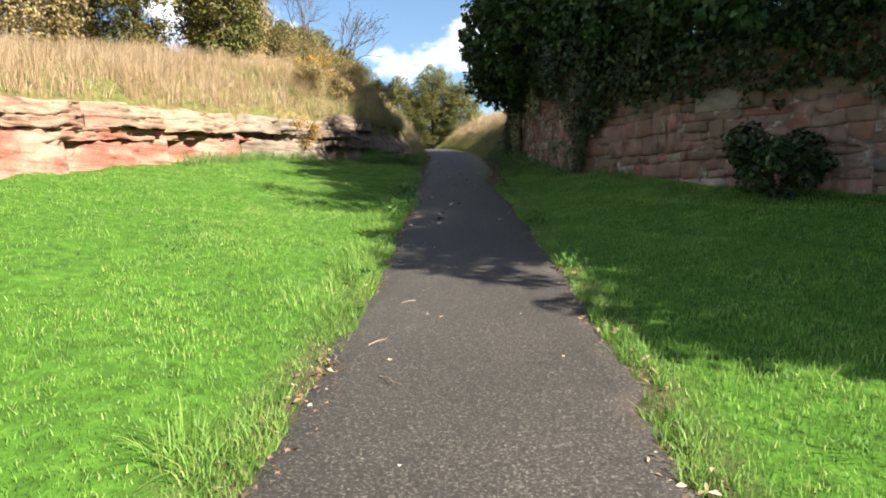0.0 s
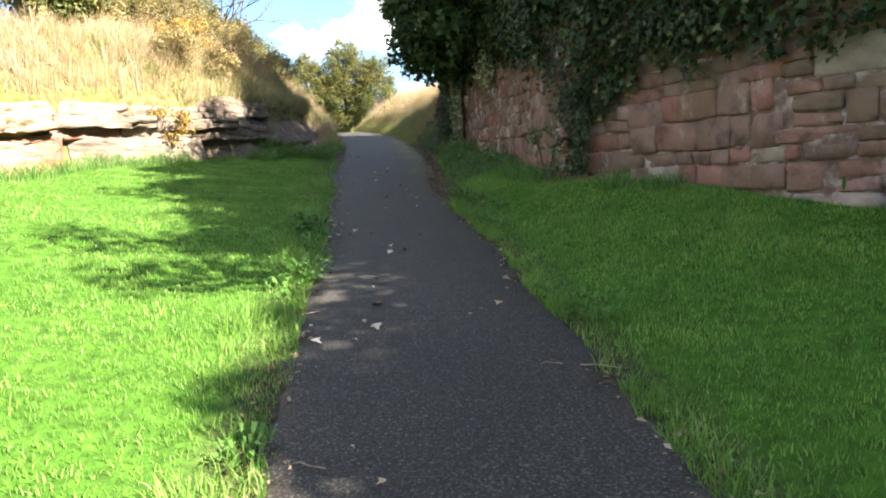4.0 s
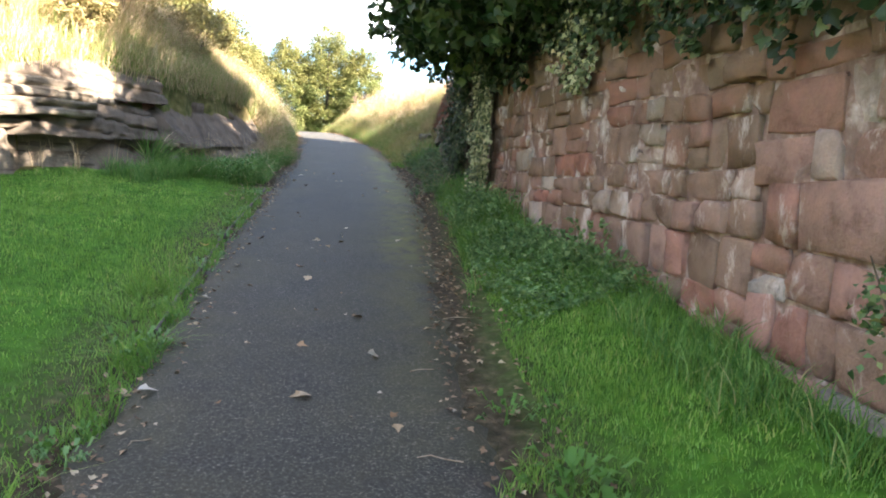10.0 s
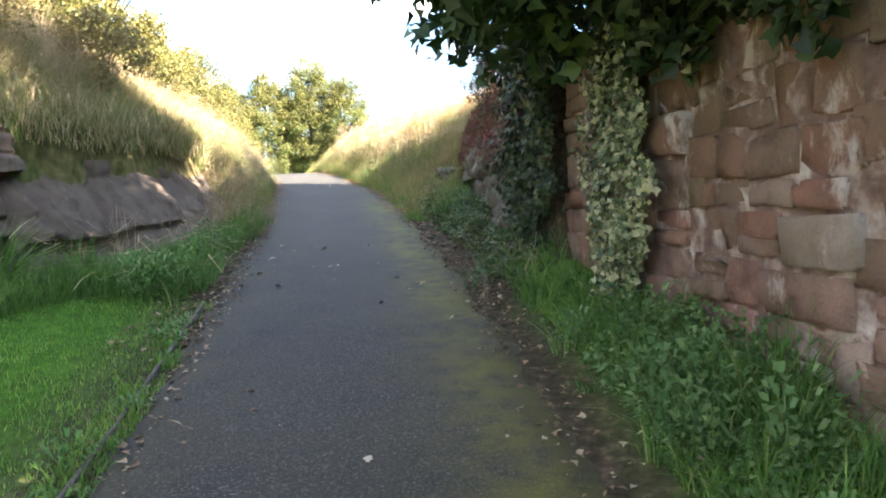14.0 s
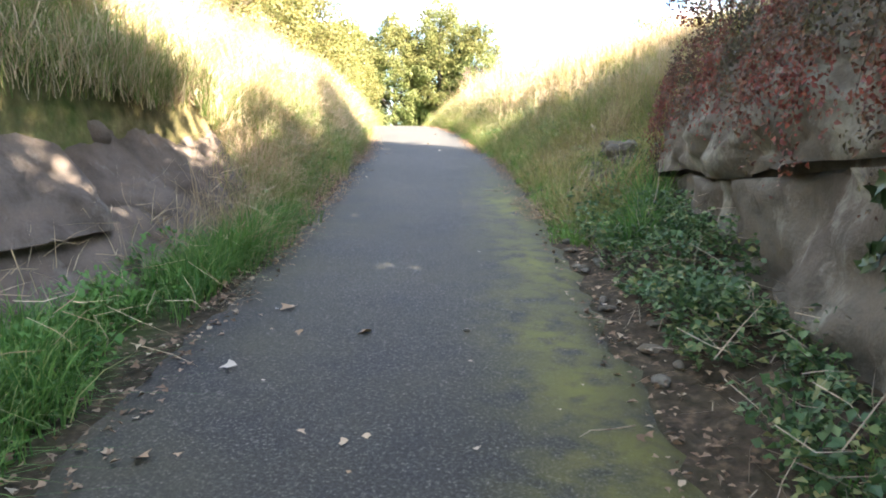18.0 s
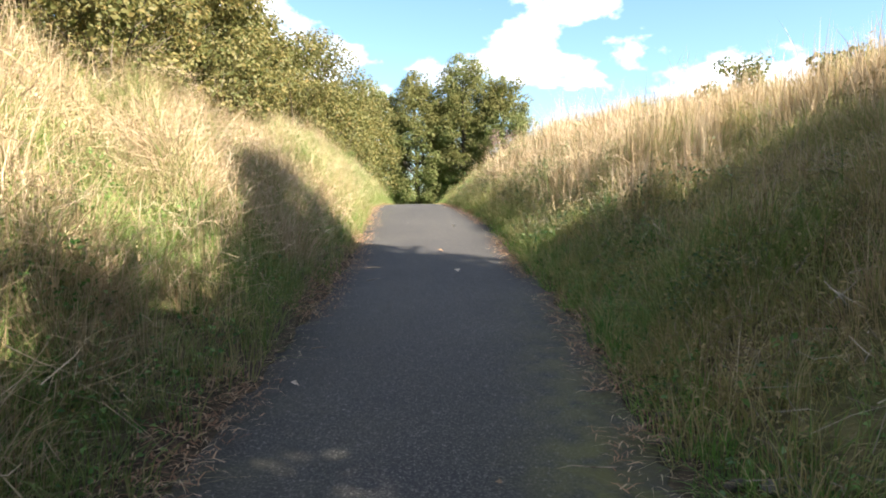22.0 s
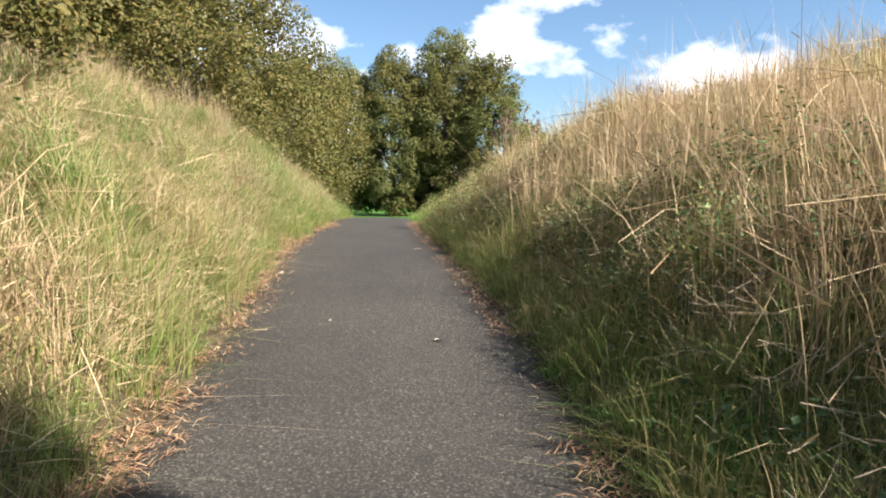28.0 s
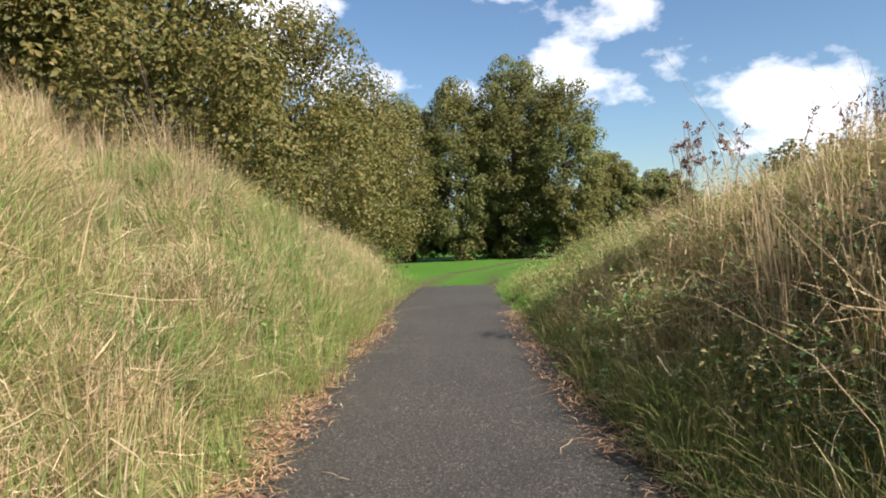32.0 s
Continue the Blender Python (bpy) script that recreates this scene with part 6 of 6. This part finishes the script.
bush("shrub", 6.4, 9.4, 1.6, 1.15, 3000, 0.085, M_IVY, "dark green elder shrub against the red wall")
bush("sapling", 3.75, 14.8, 0.7, 0.95, 520, 0.042, M_BRAMBLE, "thin green saplings at the foot of the wall", stems=3)
bush("bramble", -3.75, 20.6, 1.2, 0.9, 1300, 0.055, M_YELLOW, "yellowing bramble hanging on the rock face", z=2.75)
for m, mt, sz, lab in ((7000, M_BROWNBUSH, 0.045, "brown scrubby herbs on the steep slope above the low rocks"), (5000, M_GREENBANK, 0.05, "green scrubby herbs on the steep slope above the low rocks")):
    Q = scatter(m, 20.5, 31.0, lambda y: cliff_x(y) - 2.8, lambda y: cliff_x(y) - 0.34, r, patchy(1.7, 0.4 + sz * 40, -0.3))
    Q[:, 2] += r.uniform(0.05, 0.55, len(Q)) * (0.6 + 0.5 * wob(Q[:, 0], Q[:, 1], 2.2, 1.0))
    stuff("scrub", leaves(Q, np.tile([[0.5, -0.4, 0.8]], (len(Q), 1)), sz * r.uniform(0.6, 1.5, len(Q)), r, 0.5, 0.2), mt, lab, "plants")
bush("shrub", -4.35, 23.7, 1.7, 1.3, 2600, 0.055, M_YELLOW, "golden yellow autumn shrub on top of the rocks")
for x, y, w, h in [(-3.5, 25.3, 2.0, 1.5), (-5.3, 24.9, 2.4, 1.6), (-3.0, 27.4, 1.6, 1.2), (-4.9, 28.0, 2.0, 1.3), (-4.2, 22.3, 1.6, 1.2), (-3.5, 23.6, 1.3, 1.0)]:
    bush("bush", x, y, w, h, 4200, 0.05, M_BROWNBUSH, "dry brown-green scrub on the slope")
for x, y, w, h, n in [(3.0, 27.0, 2.3, 2.1, 9000), (2.85, 28.7, 1.8, 1.9, 7000), (2.75, 30.2, 1.3, 1.5, 4000), (2.9, 25.3, 1.7, 1.8, 6000)]:
    bush("creeper", x, y, w, h, n, 0.036, M_REDCREEPER, "red and brown leaved creeper draped over the outcrop", category="creeper")
for x, y, w, h in [(0.6, 53.5, 2.4, 1.3), (2.6, 51, 2.2, 1.5), (4.0, 46, 2.2, 1.2), (5.0, 41.5, 1.8, 1.0), (-2.0, 57, 2.2, 1.0)]:
    bush("bush", x, y, w, h, 2600, 0.08, M_LEAF, "dark green bush on top of the bank")
for x, y, w, h in [(-5.4, 36.4, 2.4, 1.7), (-6.0, 40.2, 2.4, 1.7), (-5.6, 33.4, 2.0, 1.4), (-6.9, 42.6, 2.6, 1.8), (-6.5, 38, 2.6, 1.8), (-7.5, 44, 3.0, 2.2), (-8.5, 50, 3.2, 2.4), (-6.2, 33, 2.4, 1.8), (-9, 56, 3.2, 2.6)] :
    bush("bush", x, y, w, h, 3000, 0.09, M_HILLEAF, "green and yellow bush on the hillside")


# bare twiggy tree above the rocks
def bare_tree(x, y, h, label, lean=(0.0, 0.0)):
    zb = float(ground_z(x, y)) - 0.1
    tree = empty("bare_tree", (x, y, zb), label, "tree")
    tp = []

    def grow(p, dr, ln, rad, depth):
        q = p + dr * ln
        mid = (p + q) / 2 + r.normal(0, ln * 0.06, 3)
        tp.append(tube([p, mid, q], [rad, rad * 0.8, rad * 0.6], 5))
        if depth:
            for _ in range(3 if depth > 1 else 2):
                nd = dr + r.normal(0, 0.45, 3) + np.array([0, 0, 0.08])
                grow(q, nd / np.linalg.norm(nd), ln * r.uniform(0.6, 0.8), rad * 0.6, depth - 1)

    for _ in range(3):
        dr = np.array([r.normal(lean[0], 0.3), r.normal(lean[1], 0.3), 1.0])
        grow(np.array([0, 0, 0.0]), dr / np.linalg.norm(dr), h * 0.36, 0.035, 4)
    part("framework", mesh_arrays("framework", *join_arrays(tp), M_BARK, True), tree)
    ends = np.concatenate([t[0][-5:-4] for t in tp[len(tp) // 2:]])
    ends = ends[r.choice(len(ends), min(len(ends), 120), replace=False)]
    part("foliage", mesh_arrays("foliage", *leaves(ends, np.tile([[0, 0, 1.0]], (len(ends), 1)), r.uniform(0.05, 0.10, len(ends)), r), M_LEAF), tree)


bare_tree(-6.6, 29.3, 4.6, "bare twiggy young tree above the rocks")
bare_tree(-7.4, 24.6, 4.4, "bare twiggy young tree above the rocks")
bare_tree(-4.3, 26.6, 3.2, "bare twiggy young tree leaning out above the rocks", (0.45, -0.2))


# ---- tall dead flower stems on the bank ----
def spike_plant(x, y, h, label, mat, r, flower="spike"):
    zb = float(ground_z(x, y)) - 0.02
    p = empty("seed_stalk", (x, y, zb), label, "plant", "dead flower stalks")
    lean = r.normal(0, 0.10, 2)
    q = [np.array([lean[0] * h * t * t, lean[1] * h * t * t, h * t]) for t in (0, 0.35, 0.7, 1.0)]
    part("stem", mesh_arrays("stem", *tube(q, [0.006, 0.005, 0.004, 0.002], 5), M_TWIG, True), p)
    if flower == "spike":
        n = 46
        t = r.uniform(0.55, 1.0, n)
        at = np.stack([lean[0] * h * t * t, lean[1] * h * t * t, h * t], 1) + r.normal(0, 0.018, (n, 3))
        tagged(part("seed_head", mesh_arrays("seed_head", *leaves(at, r.normal(0, 1, (n, 3)), r.uniform(0.03, 0.07, n), r, 0.35), mat), p), kind="stuff")
    else:
        n = 7
        for i in range(n):
            a, hh = r.uniform(0, 6.28), h * r.uniform(0.72, 1.02)
            e0 = np.array([math.cos(a) * 0.11, math.sin(a) * 0.11, hh])
            s0 = np.array([0, 0, hh - 0.18])
            twig = part("branch", mesh_arrays("branch", *tube([s0, s0 * 0.4 + e0 * 0.6, e0], [0.003, 0.0025, 0.002], 4), M_TWIG, True), p)
            m = 16
            at = e0 + r.normal(0, 0.014, (m, 3))
            tagged(part("seed_head", mesh_arrays("seed_head", *leaves(at, r.normal(0, 1, (m, 3)), r.uniform(0.02, 0.04, m), r, 0.5), M_SEED), twig), kind="stuff")


for i in range(16):
    spike_plant(0.1 + r.normal(0, 0.4), 49.4 + r.normal(0, 0.6), r.uniform(0.8, 1.25), "dark purple dead willowherb spike on the bank", M_SEED, r)
for i in range(7):
    spike_plant(-1.83 + r.normal(0, 0.18), 48.3 + r.normal(0, 0.25), r.uniform(0.9, 1.2), "dead thistle with dark branching seed heads", M_SEED, r, "head")


# pale dead sticks leaning out of the bank
def stick(p0, p1, rad, label):
    p0, p1 = np.array(p0, float), np.array(p1, float)
    L = np.linalg.norm(p1 - p0)
    q = [p0, p0 * 0.65 + p1 * 0.35 + r.normal(0, L * 0.02, 3), p0 * 0.3 + p1 * 0.7 + r.normal(0, L * 0.02, 3), p1]
    s = empty("dead_stalk", tuple(p0), label, "stalk", "leaning dead stalks")
    part("stem", mesh_arrays("stem", *tube(np.array(q) - p0, [rad, rad * 0.9, rad * 0.7, rad * 0.4], 6), M_STRAW, True), s)
    for i in range(3):
        b = p0 + (p1 - p0) * r.uniform(0.5, 0.95)
        e0 = b + (p1 - p0) * 0.2 + r.normal(0, 0.10, 3)
        part("side_shoot", mesh_arrays("side_shoot", *tube([b - p0, (b + e0) / 2 - p0, e0 - p0], [rad * 0.5, rad * 0.4, rad * 0.2], 4), M_STRAW, True), s)


for i in range(34):
    y = r.uniform(40, 50)
    x = float(right_edge(y) + r.uniform(0.8, 2.2))
    z = float(ground_z(x, y))
    stick((x, y, z), (x - r.uniform(0.05, 0.4), y + r.normal(0, 0.25), z + r.uniform(0.25, 0.55)), 0.0035, "pale dead plant stalk leaning out of the bank")

# creeper hanging down the outcrop face
at = []
for s in range(330):
    y0 = 24.3 + 6.4 * r.uniform(0, 1) ** 1.15
    top = r.uniform(1.45, 1.95)
    L = r.uniform(0.3, 0.8) + 0.12 * max(0.0, 28.5 - y0) + 0.35 * max(0.0, float(wob(np.array(y0), np.array(0.0), 2.1, 0.6)))
    m = int(L * 62)
    h = top - L * r.uniform(0, 1, m)
    sway = 0.05 * np.sin(h * 7 + s)
    at.append(np.stack([ox(y0) - 0.07 + 0.30 * np.clip(h - 1.0, 0, 2) + r.normal(0, 0.035, m), y0 + sway + r.normal(0, 0.04, m), path_z(y0) + OF_C + OF_K * (30.5 - y0) + h], 1))
at = np.concatenate(at)
trail = empty("creeper", (2.5, 27.0, 3.8), "red-leaved creeper hanging down the face of the outcrop", "creeper")
ob = part("foliage", mesh_arrays("foliage", *leaves(at, np.tile([[-1.0, -0.2, 0.2]], (len(at), 1)), r.uniform(0.02, 0.045, len(at)), r, 0.6), M_REDCREEPER), trail)
ob.matrix_parent_inverse = Matrix.Translation((-2.5, -27.0, -3.8))

for s in range(9):
    y0 = 24.7 + 0.68 * s + r.uniform(-0.1, 0.1)
    zt = float(path_z(y0)) + OF_C + OF_K * (30.5 - y0)
    q = np.array([(ox(y0) + 0.16, y0, zt + 1.6), (ox(y0) - 0.02, y0 + 0.06, zt + 1.25), (ox(y0) - 0.08, y0 + 0.02, zt + 1.0), (ox(y0) - 0.09, y0 + 0.1, zt + r.uniform(0.6, 0.9))])
    part("stem", mesh_arrays("stem", *tube(q - np.array([2.5, 27.0, 3.8]), [0.004, 0.0035, 0.003, 0.0015], 5), M_BARK, True), trail)

# row of out-of-view trees added on the bank to shade path and slopes
for i, (x, y, top, spread) in enumerate([(6.6, 21.2, 15.2, 1.9), (6.3, 22.9, 15.2, 1.8), (6.5, 24.8, 13.2, 1.7), (6.7, 26.4, 9.2, 1.4), (6.8, 27.3, 12.7, 1.8), (6.3, 28.8, 12.2, 1.9), (6.8, 30.3, 12.5, 1.9), (6.3, 31.8, 12.7, 1.8), (7.7, 29.7, 11.9, 1.9)]):
    zb = float(ground_z(x, y))
    limb_tree("shade_tree", x, y, top - zb + 0.3 * math.sin(i * 2.2), spread, 6500 if i in (2, 4, 5) else 9500 if i == 6 else 18000, 0.16, M_DARKLEAF, r, "out-of-view dark green tree added on the bank to cast shade", "tree", 0.09, 0.02, "hawthorns on the bank")
limb_tree("shade_tree", 6.6, 32.5, 14.8 - float(ground_z(6.6, 32.5)), 1.9, 12000, 0.16, M_DARKLEAF, r, "out-of-view tall tree with a bare lower trunk, added on the bank to cast shade", "tree", 0.11, 0.44, "hawthorns on the bank")

# bushes added behind the far trees, a dark fill for the shaded gaps
for x, y, w, h in [(-18.5, 103, 4.5, 3.4), (-14.6, 103.5, 4.5, 3.2), (-11.0, 104, 4.2, 3.5), (-7.6, 103.5, 4.2, 3.2), (-4.2, 104, 4.0, 2.6), (-0.8, 106, 4.4, 2.4)]:
    bush("bush", x, y, w, h, 3000, 0.2, M_DARKLEAF, "dark bush added to fill the shaded gap below the far trees")

# timber edging of the lawn
edge_y = np.arange(16.8, 23.6, 1.2)
for y in edge_y:
    ob = new("edging_board")
    tagged(ob, "weathered timber edging board along the lawn", "edging", "edging boards", kind="")
    x0, x1 = float(left_edge(y)), float(left_edge(y + 1.17))
    ob.location = (x0 - 0.02, y, float(path_z(y)))
    L = 1.17
    dx, dz = x1 - x0, float(path_z(y + L) - path_z(y))
    v = []
    for t in np.linspace(0, 1, 5):
        jx, jz = r.normal(0, 0.006), r.normal(0, 0.006)
        for ox_, oz_ in ((-0.014, -0.12), (0.014, -0.12), (0.014, 0.042), (0.008, 0.050), (-0.008, 0.050), (-0.014, 0.042)):
            v.append((dx * t + ox_ + jx, L * t, dz * t + oz_ + jz))
    f = [(6 * i + j, 6 * i + (j + 1) % 6, 6 * i + 6 + (j + 1) % 6, 6 * i + 6 + j) for i in range(4) for j in range(6)]
    me = mesh_arrays("board", v, f, M_WOOD)
    part("board", me, ob)

# loose stones by the outcrop
for i in range(26):
    y = r.uniform(26, 33)
    x = float(right_edge(y) + r.uniform(-0.02, 0.25))
    bm = bmesh.new()
    bmesh.ops.create_icosphere(bm, subdivisions=2, radius=1.0)
    sx, sy, sz = r.uniform(0.03, 0.08), r.uniform(0.025, 0.06), r.uniform(0.015, 0.035)
    o = r.uniform(0, 50)
    for v in bm.verts:
        k = 1 + 0.35 * noise.noise(v.co * 1.4 + Vector((o, o, o)))
        v.co = Vector((v.co.x * sx * k, v.co.y * sy * k, v.co.z * sz * k))
    me = bpy.data.meshes.new("stone")
    bm.to_mesh(me)
    bm.free()
    me.materials.append(M_OUTCROP)
    ob = tagged(new("stone", me), "small flat grey stone at the path edge", "stone", "loose stones")
    ob.matrix_basis = Matrix.Translation((x, y, float(ground_z(x, y)) + 0.02)) @ Euler((0, 0, r.uniform(0, 6.28))).to_matrix().to_4x4()
